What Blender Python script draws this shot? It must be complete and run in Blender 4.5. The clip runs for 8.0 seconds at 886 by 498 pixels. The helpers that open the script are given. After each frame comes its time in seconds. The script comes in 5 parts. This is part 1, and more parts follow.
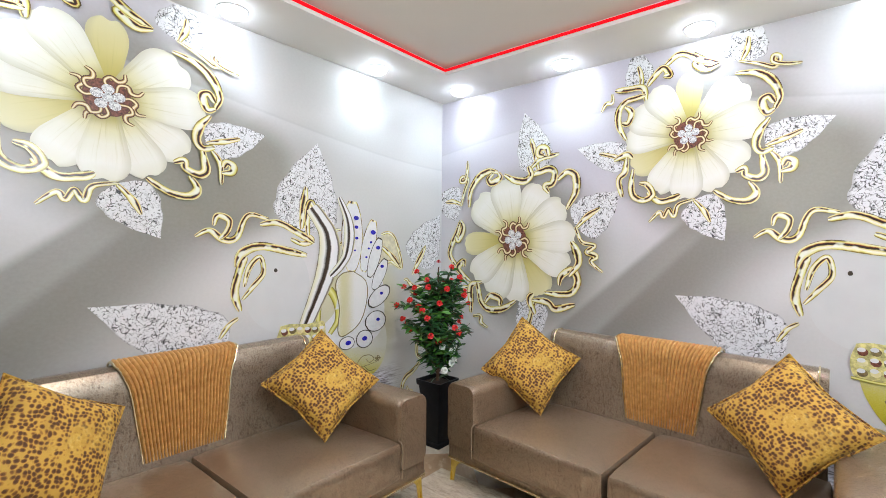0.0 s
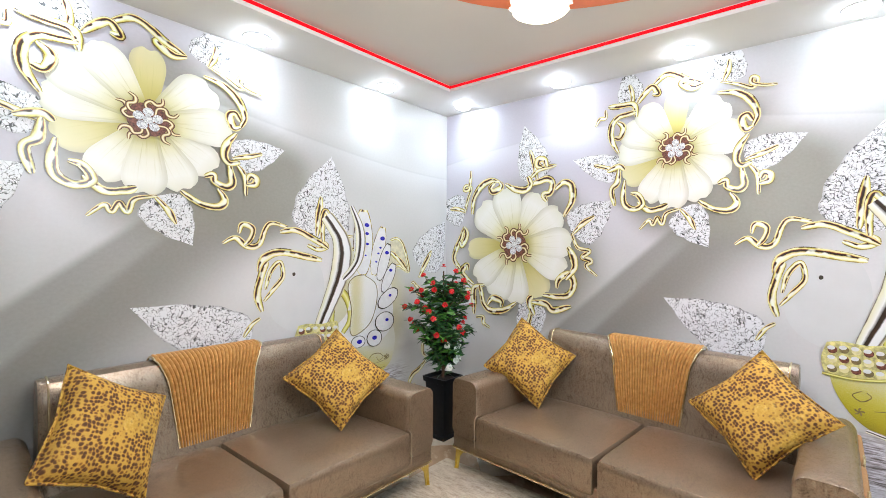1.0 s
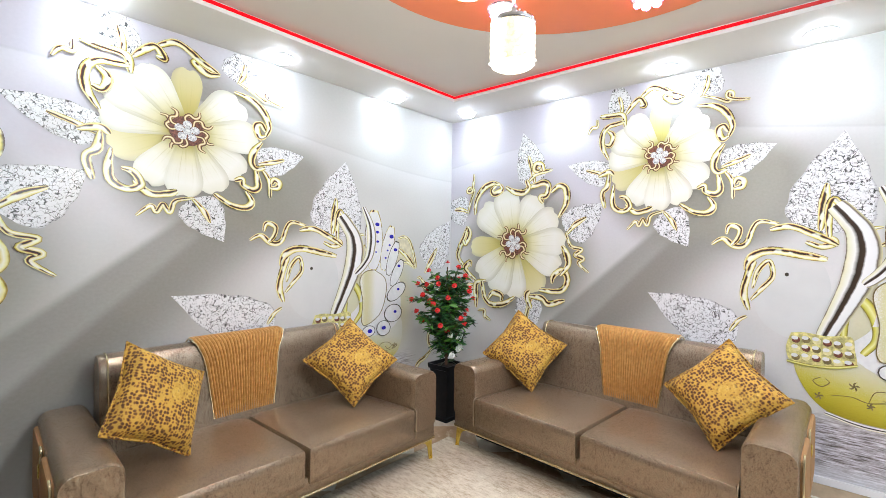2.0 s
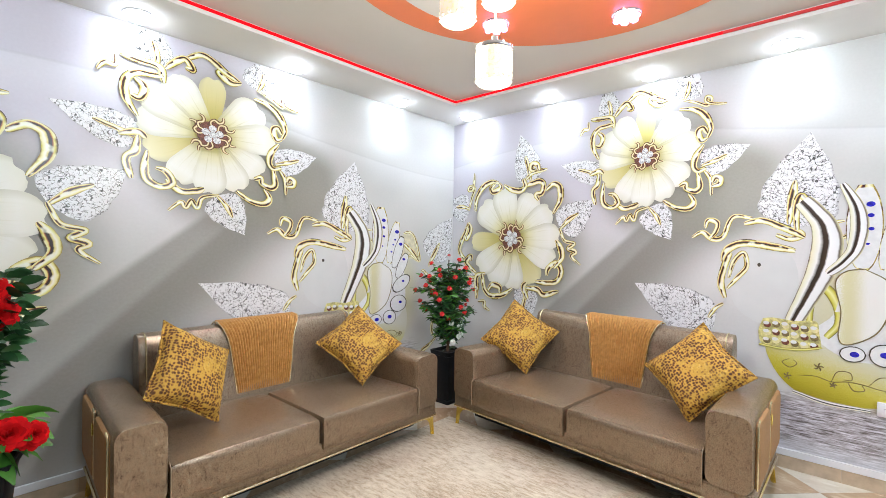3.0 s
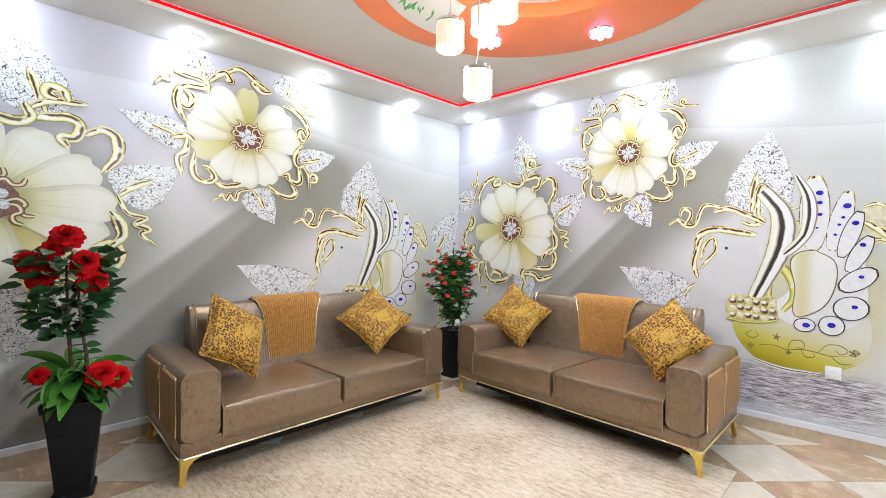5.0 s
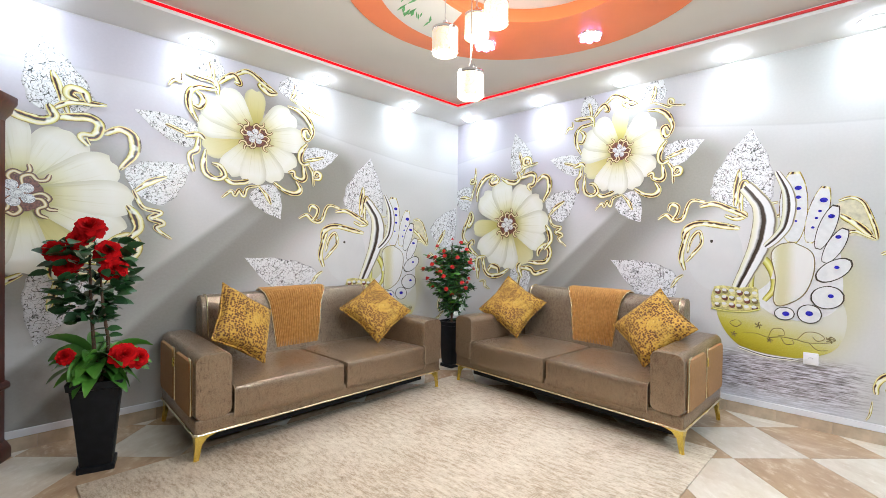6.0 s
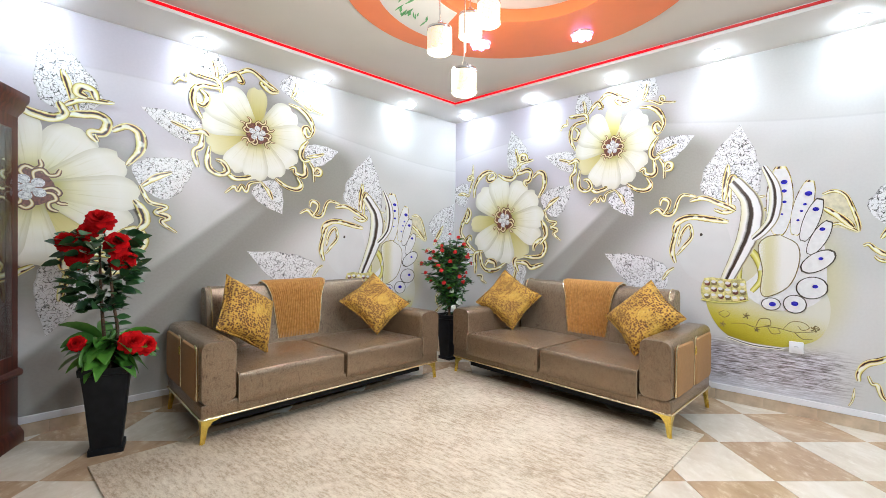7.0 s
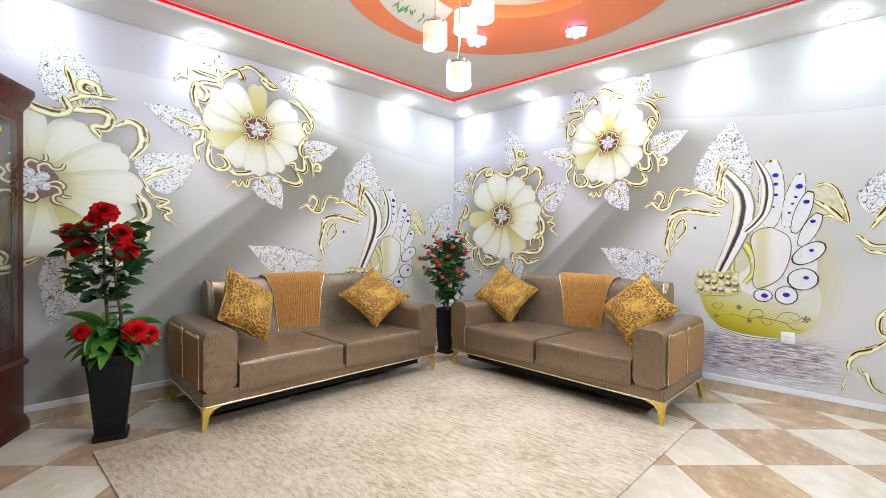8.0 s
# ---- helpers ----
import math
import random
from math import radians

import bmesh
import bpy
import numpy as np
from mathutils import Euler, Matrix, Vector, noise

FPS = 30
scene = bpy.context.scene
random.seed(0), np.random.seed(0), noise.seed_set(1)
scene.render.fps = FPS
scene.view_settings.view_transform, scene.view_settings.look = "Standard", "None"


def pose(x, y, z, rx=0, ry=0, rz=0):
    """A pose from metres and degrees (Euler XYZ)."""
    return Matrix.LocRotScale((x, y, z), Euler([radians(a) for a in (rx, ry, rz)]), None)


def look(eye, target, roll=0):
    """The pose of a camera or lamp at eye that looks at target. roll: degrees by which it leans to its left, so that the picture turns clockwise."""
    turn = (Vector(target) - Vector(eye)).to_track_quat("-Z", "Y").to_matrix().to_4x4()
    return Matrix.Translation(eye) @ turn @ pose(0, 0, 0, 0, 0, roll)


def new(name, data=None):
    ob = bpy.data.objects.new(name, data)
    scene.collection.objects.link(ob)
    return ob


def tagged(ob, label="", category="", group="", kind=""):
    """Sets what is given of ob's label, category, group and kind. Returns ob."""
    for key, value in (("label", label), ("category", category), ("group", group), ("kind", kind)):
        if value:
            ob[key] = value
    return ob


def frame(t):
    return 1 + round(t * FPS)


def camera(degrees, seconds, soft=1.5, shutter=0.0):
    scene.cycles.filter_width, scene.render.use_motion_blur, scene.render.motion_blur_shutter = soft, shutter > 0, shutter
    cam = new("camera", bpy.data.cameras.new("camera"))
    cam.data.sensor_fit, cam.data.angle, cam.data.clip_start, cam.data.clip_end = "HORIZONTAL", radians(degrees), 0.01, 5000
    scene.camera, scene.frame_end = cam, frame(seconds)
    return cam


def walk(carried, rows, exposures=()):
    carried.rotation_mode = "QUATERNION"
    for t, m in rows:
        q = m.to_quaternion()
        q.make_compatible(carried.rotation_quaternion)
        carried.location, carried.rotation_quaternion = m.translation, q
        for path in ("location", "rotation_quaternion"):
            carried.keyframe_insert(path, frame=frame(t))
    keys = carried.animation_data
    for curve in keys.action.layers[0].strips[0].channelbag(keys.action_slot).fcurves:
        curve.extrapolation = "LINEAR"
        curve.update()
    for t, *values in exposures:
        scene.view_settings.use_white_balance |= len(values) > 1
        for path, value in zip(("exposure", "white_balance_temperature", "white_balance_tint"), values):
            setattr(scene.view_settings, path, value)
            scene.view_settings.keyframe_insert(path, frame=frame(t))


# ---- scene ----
cam = camera(88.4, 8.0, soft=0.6)
PATH = [
    (0, (2.776, -3.313, 1.53), (1.497, -1.775, 1.512), 0.5),
    (0.5, (2.84, -3.397, 1.54), (1.554, -1.865, 1.53), 0.5),
    (1, (2.924, -3.511, 1.555), (1.634, -1.983, 1.547), 0.5),
    (1.5, (3.044, -3.628, 1.557), (1.74, -2.111, 1.545), 0.7),
    (3, (3.394, -3.929, 1.5), (2.055, -2.443, 1.483), 0.9),
    (3.5, (3.505, -4.011, 1.463), (2.156, -2.534, 1.446), 0.8),
    (4, (3.61, -4.08, 1.451), (2.246, -2.617, 1.431), 0.9),
    (4.5, (3.694, -4.158, 1.427), (2.32, -2.705, 1.405), 0.8),
    (6, (3.922, -4.346, 1.341), (2.538, -2.903, 1.321), 0.7),
    (6.5, (3.98, -4.376, 1.315), (2.594, -2.934, 1.294), 0.6),
    (7, (4.019, -4.406, 1.29), (2.634, -2.964, 1.268), 0.6),
    (7.5, (4.047, -4.426, 1.258), (2.662, -2.984, 1.236), 0.3),
    (8, (4.081, -4.432, 1.232), (2.694, -2.991, 1.211), 0.5),
]
walk(cam, [(t, look(eye, target, roll)) for t, eye, target, roll in PATH], [(0, -0.34, 5760, 6), (0.5, -0.26, 5760, 6), (1.5, -0.18, 5760, 6), (3.5, -0.23, 5760, 6), (8, -0.27, 5760, 6)])

# ---- light and exposure ----
world = bpy.data.worlds.new("room_world")
world.use_nodes = True
world.node_tree.nodes["Background"].inputs[0].default_value = (0.9, 0.93, 1.0, 1)
world.node_tree.nodes["Background"].inputs[1].default_value = 0.05
scene.world = world

SOFFIT_Z, CEIL_Z = 2.86, 2.905
ROOM_X, ROOM_Y = 6.6, -6.8          # far walls behind the camera
SPOT_POWER = 11.0
EAST_FILL_POWER = 165.0
VIOLET_POWER = 30.0
BULB_POWER = 20.0


# ---- materials ----
def mat_base(name, rough=0.5, metal=0.0, colour=(0.8, 0.8, 0.8)):
    m = bpy.data.materials.new(name)
    m.use_nodes = True
    b = m.node_tree.nodes["Principled BSDF"]
    b.inputs["Base Color"].default_value = (*colour, 1)
    b.inputs["Roughness"].default_value = rough
    b.inputs["Metallic"].default_value = metal
    return m


class Nodes:
    """Short writing for node graphs."""
    def __init__(self, m):
        self.m, self.t = m, m.node_tree
        self.b = m.node_tree.nodes["Principled BSDF"]

    def add(self, kind, **given):
        n = self.t.nodes.new(kind)
        for k, v in given.items():
            n.inputs[k].default_value = v
        return n

    def link(self, a, b):
        self.t.links.new(a, b)

    def coord(self, which="Object", scale=(1, 1, 1), turn=(0, 0, 0)):
        c = self.add("ShaderNodeTexCoord")
        p = self.add("ShaderNodeMapping")
        p.inputs["Scale"].default_value = scale
        p.inputs["Rotation"].default_value = turn
        self.link(c.outputs[which], p.inputs["Vector"])
        return p.outputs["Vector"]

    def noise(self, vec, scale, detail=4.0, rough=0.55):
        n = self.add("ShaderNodeTexNoise", Scale=scale, Detail=detail, Roughness=rough)
        self.link(vec, n.inputs["Vector"])
        return n.outputs["Fac"]

    def voronoi(self, vec, scale, feature="F1", out="Distance"):
        n = self.add("ShaderNodeTexVoronoi", Scale=scale)
        n.feature = feature
        self.link(vec, n.inputs["Vector"])
        return n.outputs[out]

    def ramp(self, fac, stops):
        n = self.add("ShaderNodeValToRGB")
        e = n.color_ramp.elements
        while len(e) < len(stops):
            e.new(0.5)
        for el, (p, c) in zip(e, stops):
            el.position = p
            el.color = (*c, 1) if len(c) == 3 else c
        self.link(fac, n.inputs["Fac"])
        return n.outputs["Color"]

    def math(self, op, a, b=0.0, c=0.0, clamp=False):
        n = self.add("ShaderNodeMath")
        n.operation, n.use_clamp = op, clamp
        for i, v in enumerate((a, b, c)):
            if isinstance(v, (int, float)):
                n.inputs[i].default_value = v
            else:
                self.link(v, n.inputs[i])
        return n.outputs[0]

    def step(self, v, lo, hi):
        n = self.add("ShaderNodeMapRange")
        n.interpolation_type = "SMOOTHSTEP"
        n.inputs["From Min"].default_value, n.inputs["From Max"].default_value = lo, hi
        self.link(v, n.inputs["Value"])
        return n.outputs["Result"]

    def mix(self, fac, a, b, mode="MIX"):
        n = self.add("ShaderNodeMix")
        n.data_type, n.blend_type = "RGBA", mode
        ins = [s for s in n.inputs if s.type == "RGBA"]
        if isinstance(fac, (int, float)):
            n.inputs[0].default_value = fac
        else:
            self.link(fac, n.inputs[0])
        for s, v in zip(ins, (a, b)):
            if isinstance(v, tuple):
                s.default_value = (*v, 1)
            else:
                self.link(v, s)
        return [o for o in n.outputs if o.type == "RGBA"][0]

    def bump(self, height, strength=0.3, dist=0.01):
        n = self.add("ShaderNodeBump", Strength=strength, Distance=dist)
        self.link(height, n.inputs["Height"])
        self.link(n.outputs["Normal"], self.b.inputs["Normal"])

    def colour(self, out):
        self.link(out, self.b.inputs["Base Color"])

    def rough(self, out):
        self.link(out, self.b.inputs["Roughness"])


def plain(name, colour, rough=0.5, metal=0.0, vary=0.12, scale=6.0, bump=0.0):
    m = mat_base(name, rough, metal, colour)
    n = Nodes(m)
    v = n.coord()
    f = n.noise(v, scale)
    lo = tuple(c * (1 - vary) for c in colour)
    hi = tuple(min(1, c * (1 + vary)) for c in colour)
    n.colour(n.ramp(f, [(0.3, lo), (0.7, hi)]))
    if bump:
        n.bump(n.noise(v, scale * 20), bump, 0.002)
    return m


def glow(name, colour, strength):
    m = mat_base(name, 0.4, 0, colour)
    b = m.node_tree.nodes["Principled BSDF"]
    b.inputs["Emission Color"].default_value = (*colour, 1)
    b.inputs["Emission Strength"].default_value = strength
    return m


def make_fabric(name, stops, relief):
    """Brown weave with broken silvery threads lying both ways."""
    m = mat_base(name, 0.3, 0.5)
    n = Nodes(m)
    v = n.coord()
    slub = n.noise(n.coord(scale=(95, 95, 30)), 1.0, 5, 0.75)
    weft = n.noise(v, 165.0, 3, 0.6)
    blot = n.noise(v, 20.0, 5, 0.75)
    mixed = n.math("ADD", n.math("MULTIPLY", n.math("ADD", slub, weft), 0.41), n.math("MULTIPLY", blot, 0.18))
    n.colour(n.ramp(mixed, stops))
    n.rough(n.ramp(mixed, [(0.42, (0.38,) * 3), (0.58, (0.24,) * 3)]))
    n.bump(mixed, relief, 0.005)
    n.b.inputs["Specular IOR Level"].default_value = 0.7
    return m


def make_leopard():
    m = mat_base("leopard_plush", 0.75)
    n = Nodes(m)
    v = n.coord()
    warpn = n.add("ShaderNodeTexNoise", Scale=14.0, Detail=2.0)
    n.link(v, warpn.inputs["Vector"])
    off = n.add("ShaderNodeVectorMath")
    off.operation = "MULTIPLY_ADD"
    n.link(warpn.outputs["Color"], off.inputs[0])
    off.inputs[1].default_value = (0.03, 0.03, 0.03)
    n.link(v, off.inputs[2])
    vo = n.add("ShaderNodeTexVoronoi", Scale=58.0, Randomness=0.6)
    vo.feature = "F1"
    n.link(off.outputs[0], vo.inputs["Vector"])
    big = n.noise(v, 6.5, 4, 0.6)
    # brown spots close together on gold, lost in the bright gold patches
    rag = n.math("MULTIPLY", n.math("SUBTRACT", n.noise(v, 130, 3, 0.7), 0.5), 0.16)
    size = n.math("SUBTRACT", n.math("ADD", n.math("SUBTRACT", 0.60, vo.outputs["Distance"]), rag), n.math("MULTIPLY", n.step(big, 0.50, 0.72), 0.20))
    cell = n.ramp(size, [(0.0, (0.55, 0.325, 0.040)), (0.08, (0.43, 0.225, 0.024)), (0.20, (0.185, 0.076, 0.010)), (0.36, (0.075, 0.028, 0.005))])
    bright = n.math("MULTIPLY", n.step(big, 0.52, 0.74), 0.7)
    cell = n.mix(n.math("MULTIPLY", n.step(n.noise(v, 9.0, 3), 0.44, 0.62), 0.22), cell, (0.075, 0.030, 0.006))
    spot = n.mix(bright, cell, n.ramp(n.noise(v, 45, 4, 0.7), [(0.36, (0.46, 0.24, 0.022)), (0.52, (0.72, 0.46, 0.065)), (0.66, (0.86, 0.66, 0.18))]))
    n.colour(spot)
    n.bump(n.noise(v, 260, 3), 0.5, 0.004)
    n.b.inputs["Sheen Weight"].default_value = 0.08
    n.b.inputs["Sheen Tint"].default_value = (1, 0.8, 0.45, 1)
    return m


def make_ribbed():
    m = mat_base("ribbed_caramel_plush", 0.7)
    n = Nodes(m)
    v = n.coord()
    f = n.noise(v, 40, 5)
    n.colour(n.ramp(f, [(0.3, (0.36, 0.165, 0.032)), (0.55, (0.50, 0.25, 0.055)), (0.75, (0.60, 0.33, 0.09))]))
    n.bump(n.noise(v, 300, 3), 0.4, 0.003)
    n.b.inputs["Sheen Weight"].default_value = 0.3
    n.b.inputs["Sheen Tint"].default_value = (1, 0.7, 0.4, 1)
    return m


def make_tile(name, dark, light, vein):
    m = mat_base(name, 0.16)
    n = Nodes(m)
    info = n.add("ShaderNodeObjectInfo")
    off = n.add("ShaderNodeVectorMath")
    off.operation = "MULTIPLY_ADD"
    n.link(info.outputs["Random"], off.inputs[0])
    off.inputs[1].default_value = (37.0, 21.0, 5.0)
    n.link(n.coord(scale=(1.0, 1.9, 1), turn=(0, 0, 0.78)), off.inputs[2])
    f = n.noise(off.outputs[0], 3.0, 8, 0.66)
    w = n.noise(off.outputs[0], 9.0, 8, 0.7)
    base = n.ramp(f, [(0.3, dark), (0.55, light), (0.72, vein)])
    n.colour(n.mix(n.step(w, 0.5, 0.72), base, vein))
    n.rough(n.ramp(w, [(0.3, (0.12,) * 3), (0.8, (0.26,) * 3)]))
    return m


def make_rug():
    m = mat_base("distressed_beige_pile", 0.9)
    n = Nodes(m)
    v = n.coord()
    streak = n.noise(n.coord(scale=(3.2, 9.0, 1)), 4.0, 10, 0.80)
    patch = n.noise(v, 2.4, 5, 0.6)
    fine = n.noise(v, 95, 4, 0.75)
    s = n.math("ADD", n.math("MULTIPLY", streak, 0.74), n.math("MULTIPLY", patch, 0.26))
    s = n.math("ADD", s, n.math("MULTIPLY", n.math("SUBTRACT", fine, 0.5), 0.20))
    n.colour(n.ramp(s, [(0.33, (0.25, 0.17, 0.10)), (0.43, (0.45, 0.355, 0.24)), (0.52, (0.63, 0.54, 0.40)), (0.64, (0.75, 0.675, 0.53))]))
    n.bump(fine, 0.6, 0.006)
    return m


def make_wood():
    m = mat_base("polished_mahogany", 0.34)
    n = Nodes(m)
    f = n.noise(n.coord(scale=(14, 14, 1.2)), 3.0, 7, 0.6)
    n.colour(n.ramp(f, [(0.3, (0.030, 0.005, 0.003)), (0.55, (0.085, 0.014, 0.006)), (0.75, (0.14, 0.028, 0.010))]))
    n.b.inputs["Coat Weight"].default_value = 0.15
    n.b.inputs["Coat Roughness"].default_value = 0.1
    return m


def make_leafmat(name, lo, hi):
    m = mat_base(name, 0.35)
    n = Nodes(m)
    isl = n.add("ShaderNodeNewGeometry")
    f = n.math("ADD", n.math("MULTIPLY", isl.outputs["Random Per Island"], 0.7), n.math("MULTIPLY", n.noise(n.coord(), 40, 3), 0.4))
    n.colour(n.ramp(f, [(0.1, lo), (0.9, hi)]))
    return m


FABRIC = make_fabric("metallic_brown_fabric", [(0.38, (0.078, 0.046, 0.025)), (0.46, (0.190, 0.127, 0.075)), (0.54, (0.312, 0.225, 0.142)), (0.64, (0.72, 0.60, 0.43))], 0.10)
BACK_FABRIC = make_fabric("silvery_brown_weave", [(0.38, (0.080, 0.052, 0.033)), (0.46, (0.190, 0.138, 0.090)), (0.54, (0.350, 0.275, 0.190)), (0.63, (0.80, 0.71, 0.56))], 0.14)
LEOPARD, RIBBED, RUG, WOOD = make_leopard(), make_ribbed(), make_rug(), make_wood()
SEAM = plain("pale_tan_thread", (0.30, 0.22, 0.135), 0.5, 0.2, 0.1, 60)
GOLD = plain("polished_gold_metal", (0.88, 0.69, 0.16), 0.26, 1.0, 0.1, 30)
PIPING = plain("pale_gold_piping", (0.90, 0.78, 0.50), 0.25, 1.0, 0.08, 30)
SIDE_PANEL = plain("tan_velvet", (0.34, 0.18, 0.066), 0.65, 0, 0.12, 60, 0.3)
PLASTER = plain("white_ceiling_paint", (0.78, 0.77, 0.75), 0.6, 0, 0.025, 2.5, 0.05)
CEIL_PAINT = plain("greige_ceiling_paint", (0.66, 0.62, 0.57), 0.55, 0, 0.03, 1.5, 0.05)
ORANGE = plain("orange_ceiling_paint", (0.80, 0.21, 0.065), 0.45, 0, 0.05, 3, 0.05)
TILE_CREAM = make_tile("cream_marble_tile", (0.59, 0.50, 0.375), (0.70, 0.63, 0.505), (0.77, 0.71, 0.60))
TILE_BROWN = make_tile("beige_brown_marble_tile", (0.37, 0.245, 0.145), (0.49, 0.35, 0.215), (0.66, 0.52, 0.36))
GROUT = plain("tile_grout", (0.56, 0.47, 0.36), 0.9)
SKIRT = plain("skirting_tile", (0.55, 0.44, 0.31), 0.25, 0, 0.2, 9)
WHITE_PLASTIC = plain("white_plastic", (0.80, 0.80, 0.82), 0.3, 0, 0.02)
BLACK_POT = plain("black_plastic", (0.008, 0.009, 0.011), 0.42, 0, 0.3, 20, 0.1)
SOIL = plain("dark_soil", (0.03, 0.02, 0.013), 0.95, 0, 0.4, 60, 0.6)
LEAF_BRIGHT = make_leafmat("bright_green_leaf", (0.03, 0.11, 0.012), (0.12, 0.32, 0.04))
LEAF_DARK = make_leafmat("dark_green_leaf", (0.008, 0.035, 0.012), (0.04, 0.12, 0.035))
PETAL_RED = make_leafmat("red_silk_petal", (0.34, 0.002, 0.004), (0.62, 0.004, 0.006))
PETAL_RED.node_tree.nodes["Principled BSDF"].inputs["Roughness"].default_value = 0.8
PETAL_RED.node_tree.nodes["Principled BSDF"].inputs["Specular IOR Level"].default_value = 0.12
BERRY = plain("red_berry", (0.60, 0.008, 0.006), 0.5, 0, 0.2, 60)
PETAL_WHITE = plain("white_silk_petal", (0.80, 0.84, 0.76), 0.5)
STEM = plain("brown_stem", (0.10, 0.055, 0.03), 0.8, 0, 0.3, 40, 0.4)
CHROME = plain("chrome", (0.75, 0.75, 0.78), 0.12, 1.0, 0.04)
BLACK_POT.node_tree.nodes["Principled BSDF"].inputs["Specular IOR Level"].default_value = 0.22
BLANK_WALL = plain("pale_wall_paint", (0.72, 0.71, 0.70), 0.6, 0, 0.03, 2)
# made-up tone for the unseen walls, kept dark to cut bounced light
FAR_WALL = plain("unseen_wall_taupe", (0.36, 0.335, 0.31), 0.7, 0, 0.04, 2)
LAMP_GLOW = glow("downlight_glow", (0.94, 0.96, 1.0), 45.0)
PURPLE_GLOW = glow("violet_downlight_glow", (1.0, 0.72, 1.0), 22.0)
RED_GLOW = glow("red_led_strip", (0.9, 0.004, 0.010), 0.6)
RED_GLOW.node_tree.nodes["Principled BSDF"].inputs["Specular IOR Level"].default_value = 0.0
VIOLET_HALO = glow("violet_halo_glow", (0.90, 0.34, 1.0), 12.0)
RED_DIM = glow("faded_red_led_strip", (0.55, 0.03, 0.03), 0.16)
SHADE_GLOW = glow("lit_crystal_glass", (1.0, 0.84, 0.62), 1.0)
n = Nodes(SHADE_GLOW)
n.link(n.ramp(n.voronoi(n.coord(), 105.0), [(0.1, (1.2, 1.1, 0.92)), (0.45, (0.80, 0.66, 0.46)), (0.8, (0.46, 0.33, 0.18))]), n.b.inputs["Emission Color"])


# ---- mesh helpers ----
def finish(bm, name, material, smooth=True, angle=40):
    me = bpy.data.meshes.new(name)
    bm.normal_update()
    if smooth:
        lim = math.cos(radians(angle))
        for e in bm.edges:
            e.smooth = len(e.link_faces) != 2 or e.link_faces[0].normal.dot(e.link_faces[1].normal) > lim
        for f in bm.faces:
            f.smooth = True
    bm.to_mesh(me)
    bm.free()
    me.materials.append(material)
    return me


def part(name, bm, material, parent=None, label="", m=None, smooth=True):
    ob = new(name, finish(bm, name, material, smooth))
    if parent is not None:
        ob.parent = parent
    if m is not None:
        ob.matrix_basis = m
    if label:
        tagged(ob, label)
    return ob


def thing(name, m, label, category, group="", kind=""):
    ob = new(name)
    ob.matrix_basis = m
    return tagged(ob, label, category, group, kind)


def box(bm, lo, hi, bevel=0.0, seg=2):
    r = bmesh.ops.create_cube(bm, size=1)
    vs = r["verts"]
    c = [(a + b) / 2 for a, b in zip(lo, hi)]
    s = [b - a for a, b in zip(lo, hi)]
    for v in vs:
        v.co = Vector([c[i] + v.co[i] * s[i] for i in range(3)])
    if bevel:
        es = list({e for v in vs for e in v.link_edges})
        bmesh.ops.bevel(bm, geom=es, offset=bevel, segments=seg, profile=0.5, affect="EDGES")
    return bm


def boxed(lo, hi, bevel=0.0, seg=2):
    return box(bmesh.new(), lo, hi, bevel, seg)


def spline(points, per=8):
    """A smooth line through a few control points."""
    p = [Vector(q) for q in points]
    p = [2 * p[0] - p[1]] + p + [2 * p[-1] - p[-2]]
    out = []
    for i in range(1, len(p) - 2):
        for k in range(per):
            t = k / per
            a, b, c, d = p[i - 1], p[i], p[i + 1], p[i + 2]
            out.append(0.5 * (2 * b + (c - a) * t + (2 * a - 5 * b + 4 * c - d) * t * t + (3 * b - a - 3 * c + d) * t ** 3))
    return out + [p[-2]]


def tube(bm, points, radius, sides=8, taper=1.0):
    pts = [Vector(q) for q in points]
    rings = []
    for i, p in enumerate(pts):
        d = (pts[min(i + 1, len(pts) - 1)] - pts[max(i - 1, 0)]).normalized()
        a = d.orthogonal().normalized() if not rings else (rings[-1][1] - d * rings[-1][1].dot(d)).normalized()
        b = d.cross(a)
        r = radius * (1 + (taper - 1) * i / max(1, len(pts) - 1))
        rings.append(([bm.verts.new(p + r * (math.cos(t) * a + math.sin(t) * b)) for t in [2 * math.pi * k / sides for k in range(sides)]], a))
    for (r0, _), (r1, _) in zip(rings, rings[1:]):
        for k in range(sides):
            bm.faces.new((r0[k], r0[(k + 1) % sides], r1[(k + 1) % sides], r1[k]))
    bm.faces.new(rings[0][0][::-1])
    bm.faces.new(rings[-1][0])
    return bm


def lathe(bm, profile, sides=24, at=(0, 0, 0)):
    rings = []
    for r, z in profile:
        rings.append([bm.verts.new((at[0] + r * math.cos(2 * math.pi * k / sides), at[1] + r * math.sin(2 * math.pi * k / sides), at[2] + z)) for k in range(sides)])
    for r0, r1 in zip(rings, rings[1:]):
        for k in range(sides):
            bm.faces.new((r0[k], r0[(k + 1) % sides], r1[(k + 1) % sides], r1[k]))
    return bm


def loft(bm, sections, cap=True):
    """Closed rings of equal count joined in order."""
    rings = [[bm.verts.new(p) for p in s] for s in sections]
    n = len(rings[0])
    for r0, r1 in zip(rings, rings[1:]):
        for k in range(n):
            bm.faces.new((r0[k], r0[(k + 1) % n], r1[(k + 1) % n], r1[k]))
    if cap:
        bm.faces.new(rings[0][::-1])
        bm.faces.new(rings[-1])
    return bm


